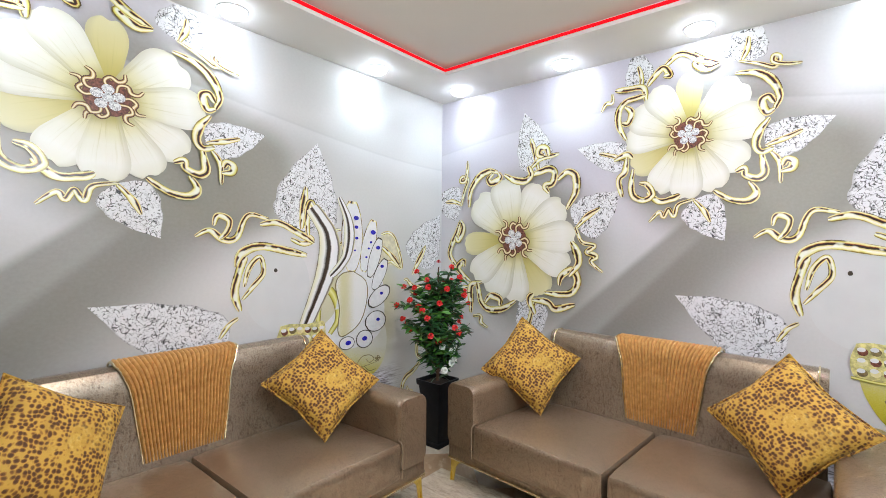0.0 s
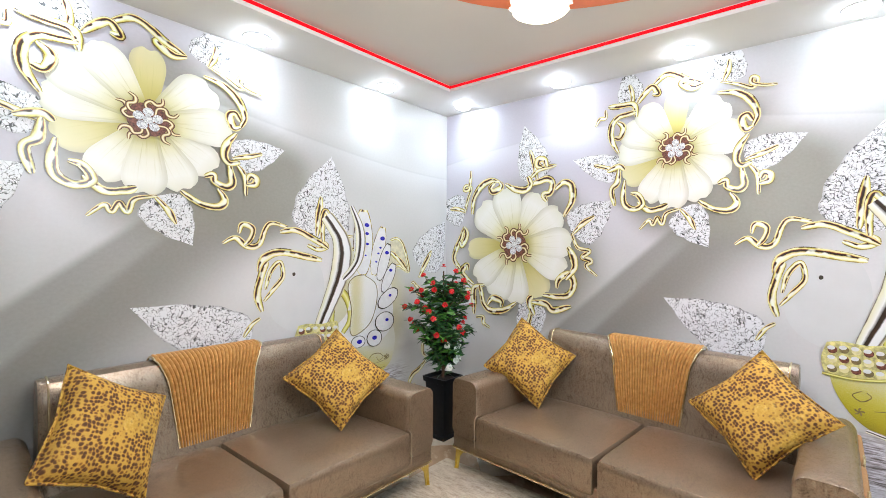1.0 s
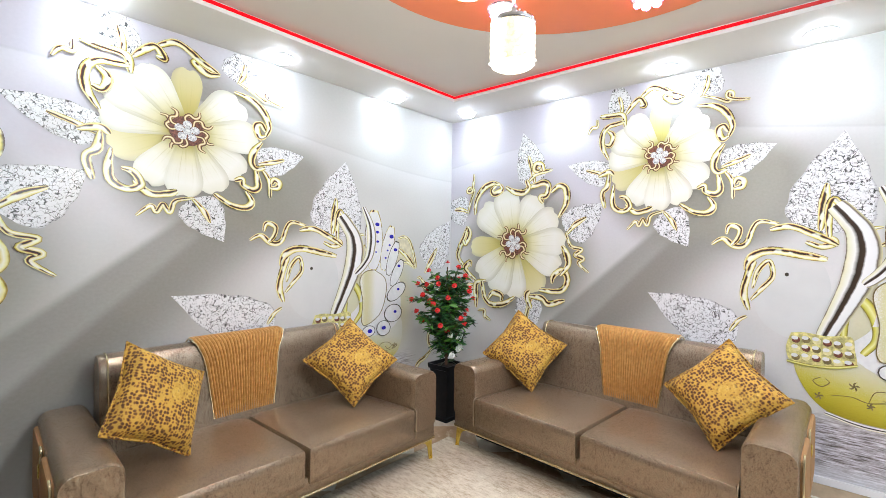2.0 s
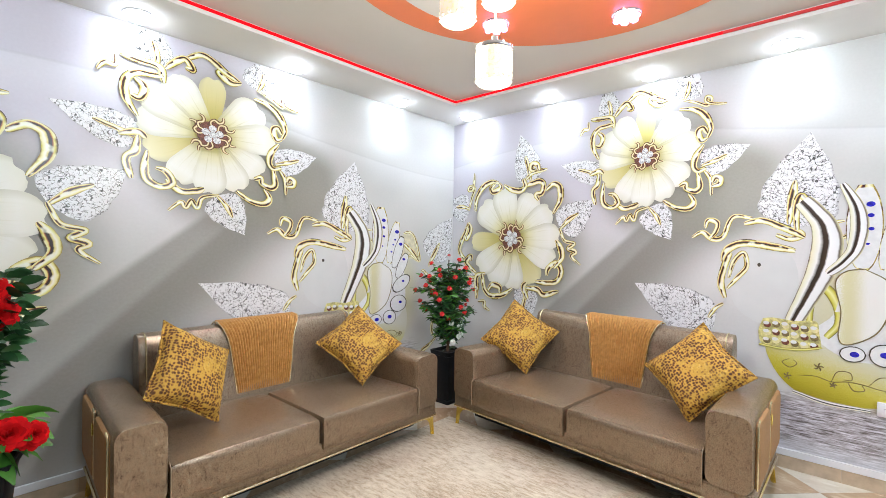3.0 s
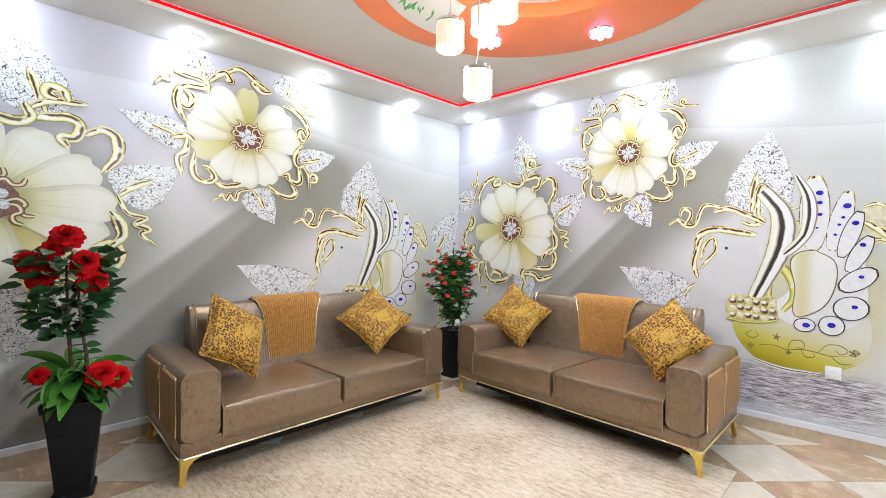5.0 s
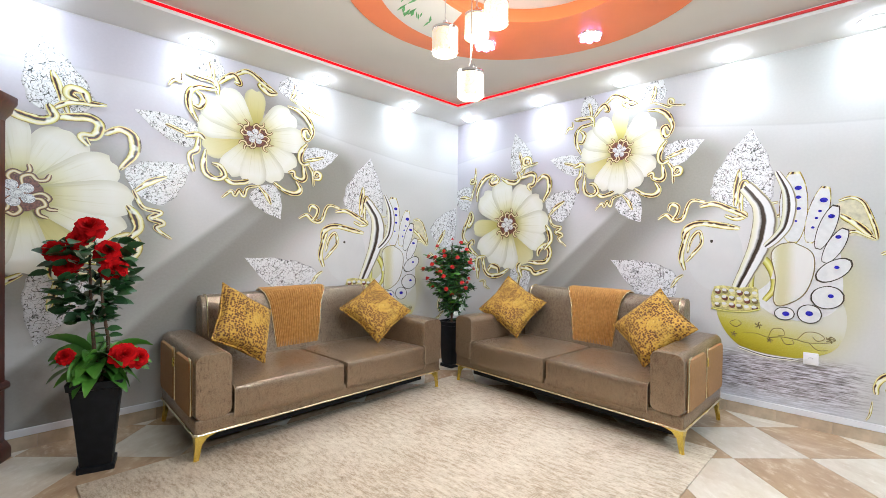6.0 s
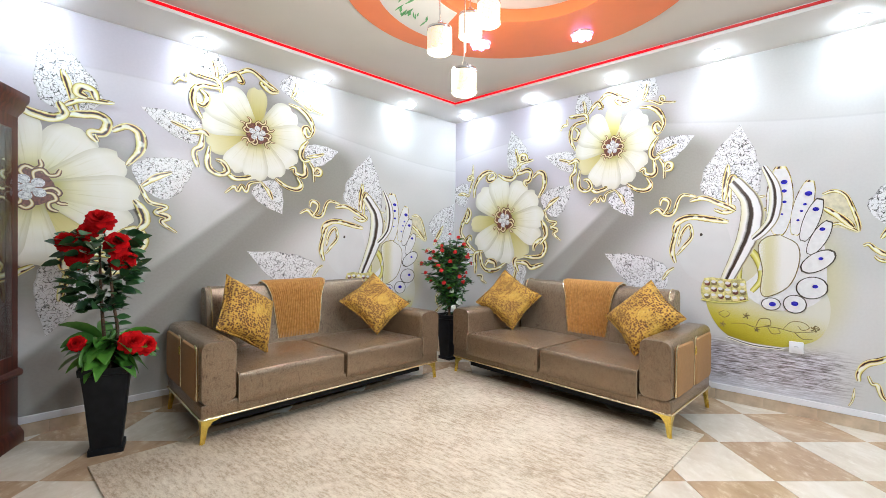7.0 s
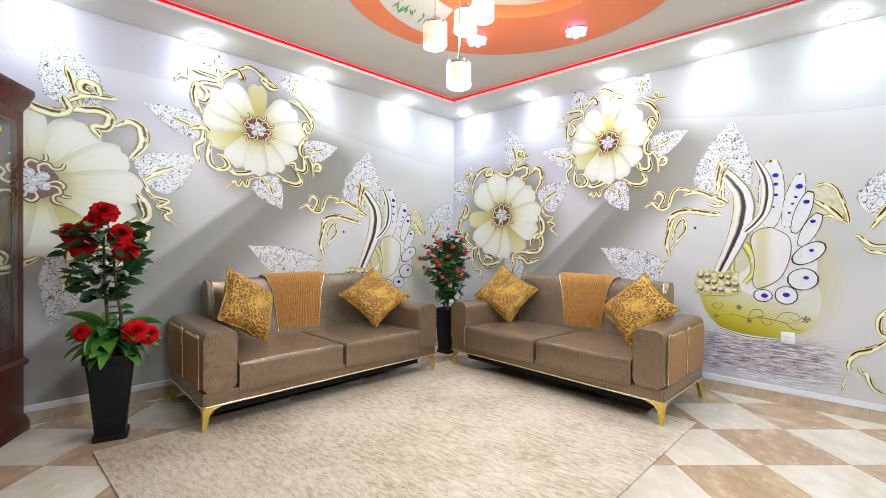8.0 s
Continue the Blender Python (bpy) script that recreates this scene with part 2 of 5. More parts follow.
def prism(bm, outline, z0, z1):
    return loft(bm, [[(x, y, z0) for x, y in outline], [(x, y, z1) for x, y in outline]])


# ---- the room ----
def setting(name, bm, material, label, category, smooth=False):
    return tagged(part(name, bm, material, None, "", None, smooth), label, category, "", "structure")


wall_west = setting("wall_west", boxed((-0.2, ROOM_Y, 0), (0, 0, 3.1)), BLANK_WALL, "pale plastered wall behind the printed mural", "wall")
wall_north = setting("wall_north", boxed((-0.2, 0, 0), (ROOM_X, 0.2, 3.1)), BLANK_WALL, "pale plastered wall behind the printed mural", "wall")
setting("wall_east", boxed((ROOM_X, ROOM_Y, 0), (ROOM_X + 0.2, 0.2, 3.1)), FAR_WALL, "unseen plain taupe wall added to close the room", "wall")
setting("wall_south", boxed((-0.2, ROOM_Y - 0.2, 0), (ROOM_X + 0.2, ROOM_Y, 3.1)), FAR_WALL, "unseen plain taupe wall added to close the room", "wall")
floor = setting("floor", boxed((-0.2, ROOM_Y - 0.2, -0.1), (ROOM_X + 0.2, 0.2, -0.006)), GROUT, "floor of cream and brown marble tiles laid diagonally", "floor")

DROP_X, DROP_Y = 0.505, -0.575          # inner edges of the lowered border
RCX, RCY, RR = 2.37, -2.06, 1.085      # round orange ceiling rose
ICX, ICY, IR = 2.50, -2.12, 0.58      # round recess within it


def ring_plate(cx, cy, r, x0, x1, y0, y1, z0, z1, n=64):
    """A rectangular plate with a round hole in it."""
    bm = bmesh.new()
    lo_h, lo_o, hi_h, hi_o = [], [], [], []
    for k in range(n):
        a = 2 * math.pi * (k + 0.5) / n
        c, s = math.cos(a), math.sin(a)
        reach = min((x1 - cx) / c if c > 0 else (x0 - cx) / c, (y1 - cy) / s if s > 0 else (y0 - cy) / s)
        for z, h, o in ((z0, lo_h, lo_o), (z1, hi_h, hi_o)):
            h.append(bm.verts.new((cx + r * c, cy + r * s, z)))
            o.append(bm.verts.new((cx + reach * c, cy + reach * s, z)))
    for k in range(n):
        j = (k + 1) % n
        bm.faces.new((lo_h[k], lo_h[j], lo_o[j], lo_o[k]))
        bm.faces.new((hi_h[j], hi_h[k], hi_o[k], hi_o[j]))
        bm.faces.new((lo_h[j], lo_h[k], hi_h[k], hi_h[j]))
    return bm


setting("ceiling", ring_plate(ICX, ICY, IR, -0.2, ROOM_X + 0.2, ROOM_Y - 0.2, 0.2, CEIL_Z, 3.10), CEIL_PAINT, "greige painted suspended ceiling with a round recess", "ceiling", True)
setting("ceiling_recess", prism(bmesh.new(), [(ICX + (IR - .008) * math.cos(a), ICY + (IR - .008) * math.sin(a)) for a in np.linspace(0, 2 * math.pi, 48, endpoint=False)], 2.975, 3.05), CEIL_PAINT, "greige painted top of the round ceiling recess", "ceiling")

# lowered border along all four walls, with a thin lip
bm = bmesh.new()
for lo, hi in (((0, ROOM_Y, SOFFIT_Z), (DROP_X, 0, CEIL_Z - 0.003)), ((DROP_X, DROP_Y, SOFFIT_Z), (ROOM_X, 0, CEIL_Z - 0.003)),
               ((ROOM_X - 0.5, ROOM_Y, SOFFIT_Z), (ROOM_X, DROP_Y, CEIL_Z - 0.003)), ((DROP_X, ROOM_Y, SOFFIT_Z), (ROOM_X - 0.5, ROOM_Y + 0.55, CEIL_Z - 0.003))):
    box(bm, lo, hi)
setting("ceiling_border", bm, PLASTER, "white lowered plaster border running round the ceiling", "ceiling border")
bm = bmesh.new()
box(bm, (DROP_X - 0.10, ROOM_Y + 0.6, SOFFIT_Z - 0.012), (DROP_X + 0.004, DROP_Y - 0.004, SOFFIT_Z + 0.012))
box(bm, (DROP_X - 0.10, DROP_Y - 0.004, SOFFIT_Z - 0.012), (ROOM_X - 0.5, DROP_Y + 0.10, SOFFIT_Z + 0.012))
setting("ceiling_lip", bm, PLASTER, "white plaster lip along the lowered border", "trim")
bm = bmesh.new()
box(bm, (DROP_X + 0.002, -3.6, SOFFIT_Z + 0.014), (DROP_X + 0.010, DROP_Y - 0.010, SOFFIT_Z + 0.032))
box(bm, (DROP_X + 0.002, DROP_Y - 0.010, SOFFIT_Z + 0.014), (2.75, DROP_Y - 0.002, SOFFIT_Z + 0.032))
setting("led_strip", bm, RED_GLOW, "glowing red light strip under the ceiling edge", "light strip")
bm = bmesh.new()
box(bm, (DROP_X + 0.002, ROOM_Y + 0.6, SOFFIT_Z + 0.014), (DROP_X + 0.010, -3.6, SOFFIT_Z + 0.032))
box(bm, (2.75, DROP_Y - 0.010, SOFFIT_Z + 0.014), (ROOM_X - 0.5, DROP_Y - 0.002, SOFFIT_Z + 0.032))
setting("led_strip", bm, RED_DIM, "dim dark red light strip under the ceiling edge", "light strip")


# ---- ceiling rose ----
def arc(cx, cy, r, a0, a1, n):
    return [(cx + r * math.cos(radians(a)), cy + r * math.sin(radians(a))) for a in np.linspace(a0, a1, n)]


rose = thing("ceiling_rose", pose(0, 0, 0), "round orange painted ceiling rose with a recessed middle", "ceiling rose", "", "structure")
bm = bmesh.new()
n = 96
low, high = [], []
for k in range(n):
    a = 2 * math.pi * k / n
    c, s = math.cos(a), math.sin(a)
    low.append((bm.verts.new((RCX + RR * c, RCY + RR * s, CEIL_Z - 0.022)), bm.verts.new((ICX + (IR - 0.006) * c, ICY + (IR - 0.006) * s, CEIL_Z - 0.022))))
    high.append((bm.verts.new((RCX + RR * c, RCY + RR * s, CEIL_Z + 0.002)), bm.verts.new((ICX + (IR - 0.006) * c, ICY + (IR - 0.006) * s, 2.974))))
for k in range(n):
    j = (k + 1) % n
    bm.faces.new((low[k][0], low[k][1], low[j][1], low[j][0]))
    bm.faces.new((low[k][0], low[j][0], high[j][0], high[k][0]))
    bm.faces.new((low[j][1], low[k][1], high[k][1], high[j][1]))
part("orange_ring", bm, ORANGE, rose)
panel = [(x, y) for x, y in arc(RCX, RCY, 0.88, 170, 262, 24)] + [(x, y) for x, y in arc(ICX, ICY, IR + 0.03, 250, 176, 24)]
painted = part("painted_panel", prism(bmesh.new(), panel, CEIL_Z - 0.030, CEIL_Z - 0.0225), CEIL_PAINT, rose, "cream panel with painted green grass")
GRASS = plain("green_grass_paint", (0.10, 0.34, 0.10), 0.5, 0, 0.3, 30)
rg = random.Random(4)
for k in range(16):
    a, r = radians(rg.uniform(180, 240)), rg.uniform(0.72, 0.84)
    x, y = RCX + r * math.cos(a), RCY + r * math.sin(a)
    t, ln, w = rg.uniform(-0.9, 0.1), rg.uniform(0.05, 0.12), rg.uniform(0.005, 0.011)
    bm = bmesh.new()
    prism(bm, [(x + ln * q * math.cos(t) - s * w * (1 - abs(2 * q - 1)) * math.sin(t), y + ln * q * math.sin(t) + s * w * (1 - abs(2 * q - 1)) * math.cos(t))
               for q, s in ((0, 1), (0.25, 1), (0.5, 1), (0.75, 1), (1, 1), (0.75, -1), (0.5, -1), (0.25, -1))], CEIL_Z - 0.034, CEIL_Z - 0.0305)
    part("grass_blade", bm, GRASS, painted)


# ---- downlights ----
def downlight(x, y, z, power, glowing, group, colour=(0.87, 0.95, 1.0), lit=True, flower=False, tilt=0.0):
    dl = thing("downlight", pose(x, y, z), "small round recessed ceiling downlight, switched on" if not flower else "petal-shaped violet ceiling downlight, switched on", "downlight", group)
    bm = bmesh.new()
    lathe(bm, [(0.078, 0.0), (0.079, -0.006), (0.083, -0.007), (0.087, -0.003), (0.088, 0.0)], 24)
    part("ring", bm, CHROME if flower else WHITE_PLASTIC, dl)
    bm = bmesh.new()
    if flower:
        loft(bm, [[(r * (0.046 + 0.010 * math.cos(6 * a)) * math.cos(a), r * (0.046 + 0.010 * math.cos(6 * a)) * math.sin(a), zz) for a in np.linspace(0, 2 * math.pi, 36, endpoint=False)] for r, zz in ((1, -0.008), (1, -0.022), (0.5, -0.034))])
    else:
        lathe(bm, [(0.0001, -0.046), (0.032, -0.043), (0.058, -0.032), (0.074, -0.014), (0.078, 0.0)], 24)
    lens = part("lens", bm, glowing, dl)
    # glowing petals stand in for the violet halo round the lens
    if flower:
        bm = bmesh.new()
        for k in range(6):
            a = radians(60 * k)
            bmesh.ops.create_uvsphere(bm, u_segments=10, v_segments=6, radius=0.024, matrix=Matrix.Translation((0.056 * math.cos(a), 0.056 * math.sin(a), -0.022)) @ Matrix.Diagonal((1, 1, 0.6, 1)))
        part("petal_halo", bm, VIOLET_HALO, lens, "violet glowing petals imitating the lamp's halo")
    if lit:
        la = bpy.data.lights.new("downlight_beam", "SPOT")
        la.energy, la.color, la.shadow_soft_size = power, colour, 0.05
        la.spot_size, la.spot_blend = radians(154 if flower or tilt else 142), 0.75
        lo = new("downlight_beam", la)
        lo.matrix_basis = pose(x, y, z - (0.045 if flower else 0.065), 0, tilt, 0)


for y in (-0.98, -2.08, -3.12, -4.10, -5.15, -6.2):
    downlight(0.17, y, SOFFIT_Z, SPOT_POWER, LAMP_GLOW, "border downlights")
for x in (0.36, 1.31, 2.19, 3.05, 3.87, 4.75, 5.65):
    downlight(x, -0.20, SOFFIT_Z, SPOT_POWER, LAMP_GLOW, "border downlights")
# unseen fill lamps added on the east side, tilted west to brighten the sofa
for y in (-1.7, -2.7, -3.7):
    downlight(ROOM_X - 0.3, y, SOFFIT_Z, EAST_FILL_POWER, LAMP_GLOW, "border downlights", tilt=55.0)
for x, y in ((2.37, -1.20), (1.71, -1.60), (3.18, -1.52), (3.22, -2.50)):
    downlight(x, y, CEIL_Z - 0.022, VIOLET_POWER, PURPLE_GLOW, "violet downlights", (0.93, 0.88, 1.0), True, True)


# ---- pendant lamp ----
pendant = thing("pendant_lamp", pose(0, 0, 0), "hanging lamp with lit crystal glass shades on thin chrome rods", "pendant lamp")
bm = bmesh.new()
lathe(bm, [(0.0001, 0.03), (0.15, 0.03), (0.16, 0.01), (0.15, 0.0), (0.0001, 0.0)], 32, (2.40, -2.55, 2.944))
part("canopy", bm, CHROME, pendant)
GLASS_RIM = plain("frosted_crystal", (0.85, 0.80, 0.72), 0.15, 0, 0.2, 50, 0.5)
for sx, sy, sz in ((2.441, -2.617, 2.065), (2.336, -2.696, 2.285), (2.343, -2.46, 2.44), (2.444, -2.424, 2.49)):
    bm = bmesh.new()
    tube(bm, [(sx, sy, 2.96), (sx, sy, sz + 0.175)], 0.0035, 6)
    part("rod", bm, CHROME, pendant)
    bm = bmesh.new()
    prof = [(0.0001, 0.0), (0.050, 0.002), (0.060, 0.008), (0.0625, 0.02)]
    for i in range(10):
        z = 0.026 + i * 0.009
        prof += [(0.0635 + 0.001 * (i % 2), z)]
    prof += [(0.0625, 0.122)]
    lathe(bm, prof, 32, (sx, sy, sz))
    shade = part("shade", bm, SHADE_GLOW, pendant, "lit crystal glass shade")
    bm = bmesh.new()
    lathe(bm, [(0.064, 0.120), (0.066, 0.126), (0.064, 0.135), (0.050, 0.139), (0.020, 0.142), (0.012, 0.150), (0.012, 0.172), (0.0001, 0.174)], 24, (sx, sy, sz))
    part("cap", bm, CHROME, shade)
    bm = bmesh.new()
    for k in range(14):
        a = 2 * math.pi * k / 14
        bmesh.ops.create_icosphere(bm, subdivisions=1, radius=0.0055, matrix=Matrix.Translation((sx + 0.0635 * math.cos(a), sy + 0.0635 * math.sin(a), sz + 0.018)))
    part("bead_row", bm, GLASS_RIM, shade)
    bm = bmesh.new()
    for s in (-1, 1):
        tube(bm, spline([(sx, sy, sz + 0.142), (sx + s * 0.016, sy, sz + 0.152), (sx + s * 0.024, sy, sz + 0.166)], 4), 0.004, 6, 0.4)
    part("finial", bm, CHROME, shade)
    la = bpy.data.lights.new("pendant_bulb", "POINT")
    la.energy, la.color, la.shadow_soft_size = BULB_POWER, (1.0, 0.93, 0.82), 0.05
    lo = new("pendant_bulb", la)
    lo.matrix_basis = pose(sx, sy, sz - 0.08)


# ---- rug ----
RX0, RX1, RY0, RY1 = 0.80, 3.17, -3.94, -0.93
bm = bmesh.new()
box(bm, (RX0, RY0, 0.0), (RX1, RY1, 0.011), 0.004, 2)
rug = part("rug", bm, RUG)
tagged(rug, "distressed beige and taupe woven area rug on the tiles", "rug")

# ---- skirting, trunking, socket ----
setting("trim", box(boxed((0.0, ROOM_Y, 0.088), (0.014, -0.0, 0.135), 0.003), (0.014, -0.014, 0.088), (ROOM_X, 0.0, 0.135), 0.003), WHITE_PLASTIC, "white plastic cable trunking above the skirting", "trim")


# ---- sofas ----
def rounded_rect(x0, x1, z0, z1, r, n=5):
    """Corner-rounded outline in x and z, anticlockwise from the lower right."""
    out = []
    for cx, cz, a0 in ((x1 - r, z0 + r, -90), (x1 - r, z1 - r, 0), (x0 + r, z1 - r, 90), (x0 + r, z0 + r, 180)):
        out += [(cx + r * math.cos(radians(a0 + 90 * k / n)), cz + r * math.sin(radians(a0 + 90 * k / n))) for k in range(n + 1)]
    return out


def cushion_block(lo, hi, r, puff=0.0):
    """An upholstered block: rounded front, crowned top."""
    bm = boxed(lo, hi)
    bmesh.ops.subdivide_edges(bm, edges=bm.edges[:], cuts=7, use_grid_fill=True)
    c = [(a + b) / 2 for a, b in zip(lo, hi)]
    h = [(b - a) / 2 for a, b in zip(lo, hi)]
    for v in bm.verts:
        q = [(v.co[i] - c[i]) for i in range(3)]
        inner = [max(-(h[i] - r), min(h[i] - r, q[i])) for i in range(3)]
        d = Vector([q[i] - inner[i] for i in range(3)])
        if d.length > 1e-6:
            big = max(abs(x) for x in d)
            d = d * (big / d.length) if d.length > big else d
        p = Vector([c[i] + inner[i] + d[i] for i in range(3)])
        u, w = q[0] / h[0], q[1] / h[1]
        if q[2] > 0:
            p.z += puff * (1 - u * u) * (1 - w * w * 0.6)
        if q[1] < 0:
            p.y -= puff * 0.6 * (1 - u * u) * (1 - (q[2] / h[2]) ** 2)
        v.co = p
    return bm


SL, SD = 2.12, 0.93      # sofa length and depth


def build_sofa(m, label):
    so = thing("sofa", m, label, "sofa", "matching sofas")
    hl, hd = SL / 2, SD / 2
    bm = boxed((-hl + 0.004, -hd + 0.008, 0.168), (hl - 0.004, hd - 0.02, 0.262), 0.012, 3)
    part("base", bm, FABRIC, so)
    for s in (-1, 1):
        x0, x1 = (-hl, -hl + 0.225) if s < 0 else (hl - 0.225, hl)
        out = rounded_rect(x0, x1, 0.25, 0.655, 0.055, 6)
        bm = bmesh.new()
        sec = []
        for k, y in enumerate((-hd, -hd + 0.012, -hd + 0.04, -0.1, 0.2, hd - 0.05, hd - 0.02)):
            sh = (0.014, 0.004, 0, 0, 0, 0.0, 0.01)[k]
            cx, cz = (x0 + x1) / 2, 0.45
            sec.append([(cx + (x - cx) * (1 - sh * 4), y, cz + (z - cz) * (1 - sh * 2) + (0.012 * (y + hd) / SD if z > 0.5 else 0)) for x, z in out])
        loft(bm, sec[::-1])
        arm = part("armrest", bm, FABRIC, so)
        xo = x0 if s < 0 else x1
        # two padded side panels with gold piping
        for y0, y1 in ((-hd + 0.05, -0.045), (0.0, hd - 0.06)):
            bm = bmesh.new()
            prof = rounded_rect(y0, y1, 0.275, 0.615, 0.035, 5)
            my, mz = (y0 + y1) / 2, 0.445
            loft(bm, [[(xo + s * d, my + (y - my) * k, mz + (z - mz) * k) for y, z in (prof if s > 0 else prof[::-1])] for d, k in ((-0.004, 1), (0.008, 1), (0.016, 0.97), (0.020, 0.88))])
            pan = part("side_panel", bm, SIDE_PANEL, arm, "tan velvet side panel")
            bm = bmesh.new()
            edge = y0 - 0.008 if y0 < -0.1 else y0 - 0.022
            pts = [(xo + s * 0.012, edge, 0.285), (xo + s * 0.012, edge, 0.60), (xo + s * 0.012, edge + 0.012, 0.622), (xo + s * 0.012, edge + 0.045, 0.628)]
            tube(bm, pts, 0.0055, 8)
            part("piping", bm, PIPING, pan, "gold piping")
        bm = bmesh.new()
        for k in range(2):
            ring = [(xo + s * 0.022, -0.022 + 0.011 * math.cos(a), 0.552 - 0.028 * k + 0.015 * math.sin(a)) for a in np.linspace(0, 2 * math.pi, 14)]
            tube(bm, ring, 0.003, 6)
        part("buckle", bm, GOLD, arm, "small gold buckle")
    seat_lo, seat_hi = -hl + 0.222, hl - 0.222
    for x0, x1 in ((seat_lo, -0.004), (0.004, seat_hi)):
        bm = cushion_block((x0 + 0.002, -hd - 0.022, 0.214), (x1 - 0.002, 0.24, 0.438), 0.034, 0.016)
        cu = part("seat_cushion", bm, FABRIC, so)
        bm = bmesh.new()
        ex = x0 + 0.006 if x0 < -0.1 else x1 - 0.006
        tube(bm, spline([(ex, -hd - 0.020, 0.23), (ex, -hd - 0.024, 0.39), (ex, -hd - 0.014, 0.424), (ex, -hd + 0.012, 0.436)], 4), 0.0035, 6)
        part("piping", bm, SEAM, cu, "pale stitched seam")
    # backrest, leaning a little, rounded on top
    bm = bmesh.new()
    prof = [(0.20, 0.25), (0.245, 0.45), (0.265, 0.62), (0.285, 0.80), (0.295, 0.875), (0.315, 0.915), (0.35, 0.930), (0.40, 0.928), (0.435, 0.905), (0.448, 0.86), (0.450, 0.6), (0.448, 0.25)]
    bx0, bx1 = -hl + 0.25, hl - 0.25
    sec = []
    for x, k in ((bx0, 0.90), (bx0 + 0.012, 0.97), (bx0 + 0.045, 1.0), (-0.5, 1.004), (0, 1.006), (0.5, 1.004), (bx1 - 0.045, 1.0), (bx1 - 0.012, 0.97), (bx1, 0.90)):
        sec.append([(x, 0.35 + (y - 0.35) * k, 0.25 + (z - 0.25) * (0.94 + 0.06 * k)) for y, z in prof])
    loft(bm, sec[::-1])
    back = part("backrest", bm, BACK_FABRIC, so, "silvery brown woven backrest")
    for bx in (bx0 + 0.04, bx1 - 0.04):
        bm = bmesh.new()
        tube(bm, [(bx, y - 0.004, z + 0.002) for y, z in prof[2:8]], 0.005, 6)
        part("piping", bm, PIPING, back, "gold piping")
    # ribbed plush runner over the middle of the back: one narrow roll after another
    run = spline([(0.255, 0.46, 0), (0.262, 0.62, 0), (0.28, 0.80, 0), (0.288, 0.878, 0), (0.312, 0.926, 0), (0.352, 0.943, 0), (0.405, 0.94, 0), (0.443, 0.915, 0)], 6)
    bm = bmesh.new()
    ribs = 26
    across = ribs * 6
    rows = []
    for i, q in enumerate(run):
        t = min(1, i / 26)
        w = 0.200 + 0.108 * t ** 1.1
        nxt, prv = run[min(i + 1, len(run) - 1)], run[max(i - 1, 0)]
        tang = (nxt - prv).normalized()
        ny, nz = -tang.y, tang.x
        row = []
        for k in range(across + 1):
            x = -w + 2 * w * k / across
            h = 0.003 + 0.012 * abs(math.sin(math.pi * k / 6)) ** 0.6 + 0.0015 * math.sin(i * 1.9 + k)
            row.append(bm.verts.new((x, q.x + ny * h, q.y + nz * h)))
        rows.append(row)
    for r0, r1 in zip(rows, rows[1:]):
        for k in range(across):
            bm.faces.new((r0[k], r0[k + 1], r1[k + 1], r1[k]))
    runner = part("ribbed_panel", bm, RIBBED, back, "caramel ribbed plush panel over the back")
    for s in (-1, 1):
        bm = bmesh.new()
        tube(bm, [(s * (0.200 + 0.108 * min(1, i / 26) ** 1.1 + 0.006), q.x - 0.006, q.y + (0.006 if q.y > 0.9 else 0)) for i, q in enumerate(run)], 0.0055, 6)
        part("piping", bm, PIPING, runner, "gold piping")
    # gold line round the plinth
    bm = bmesh.new()
    tube(bm, [(-hl, hd - 0.03, 0.172), (-hl, -hd + 0.02, 0.172), (-hl + 0.02, -hd, 0.172), (hl - 0.02, -hd, 0.172), (hl, -hd + 0.02, 0.172), (hl, hd - 0.03, 0.172)], 0.008, 8)
    part("plinth_trim", bm, PIPING, so, "gold plinth trim")
    # thin frame, plus a black box added to darken the shade under the sofa
    bm = box(boxed((-hl + 0.03, -hd + 0.03, 0.150), (hl - 0.03, hd - 0.05, 0.170), 0.004), (-hl + 0.11, -hd + 0.14, 0.075), (hl - 0.11, hd - 0.12, 0.149))
    part("under_frame", bm, BLACK_POT, so)
    # splayed gold legs: a flat bracket that runs along the frame and a blade down to the floor
    for sx in (-1, 1):
        for sy in (-1, 1):
            cx, cy = sx * (hl - 0.015), sy * (hd - 0.03)
            bm = bmesh.new()
            for ax, ay in ((-sx, 0), (0, -sy)):
                px, py = -ay * 0.004, ax * 0.004
                outl = [(0, 0.166), (0.135, 0.166), (0.132, 0.158), (0.066, 0.138), (0.036, 0.105), (0.016, 0.0), (-0.014, 0.0), (-0.004, 0.09)]
                a = [(cx + ax * d + px, cy + ay * d + py, z) for d, z in outl]
                b = [(cx + ax * d - px, cy + ay * d - py, z) for d, z in outl]
                loft(bm, [a, b])
            part("leg", bm, GOLD, so, "splayed polished gold leg")
    # the plan narrows towards the wall
    for ob in so.children_recursive:
        for v in ob.data.vertices:
            v.co.x *= 1 - 0.062 * (v.co.y + hd) / SD
    return so


build_sofa(pose(0.520, -2.352, 0, 0, 0, 90.2), "brown metallic-weave sofa with gold piping and caramel back panel")
build_sofa(pose(2.022, -0.655, 0, 0, 0, -4.5), "brown metallic-weave sofa with gold legs, beside the water mural")


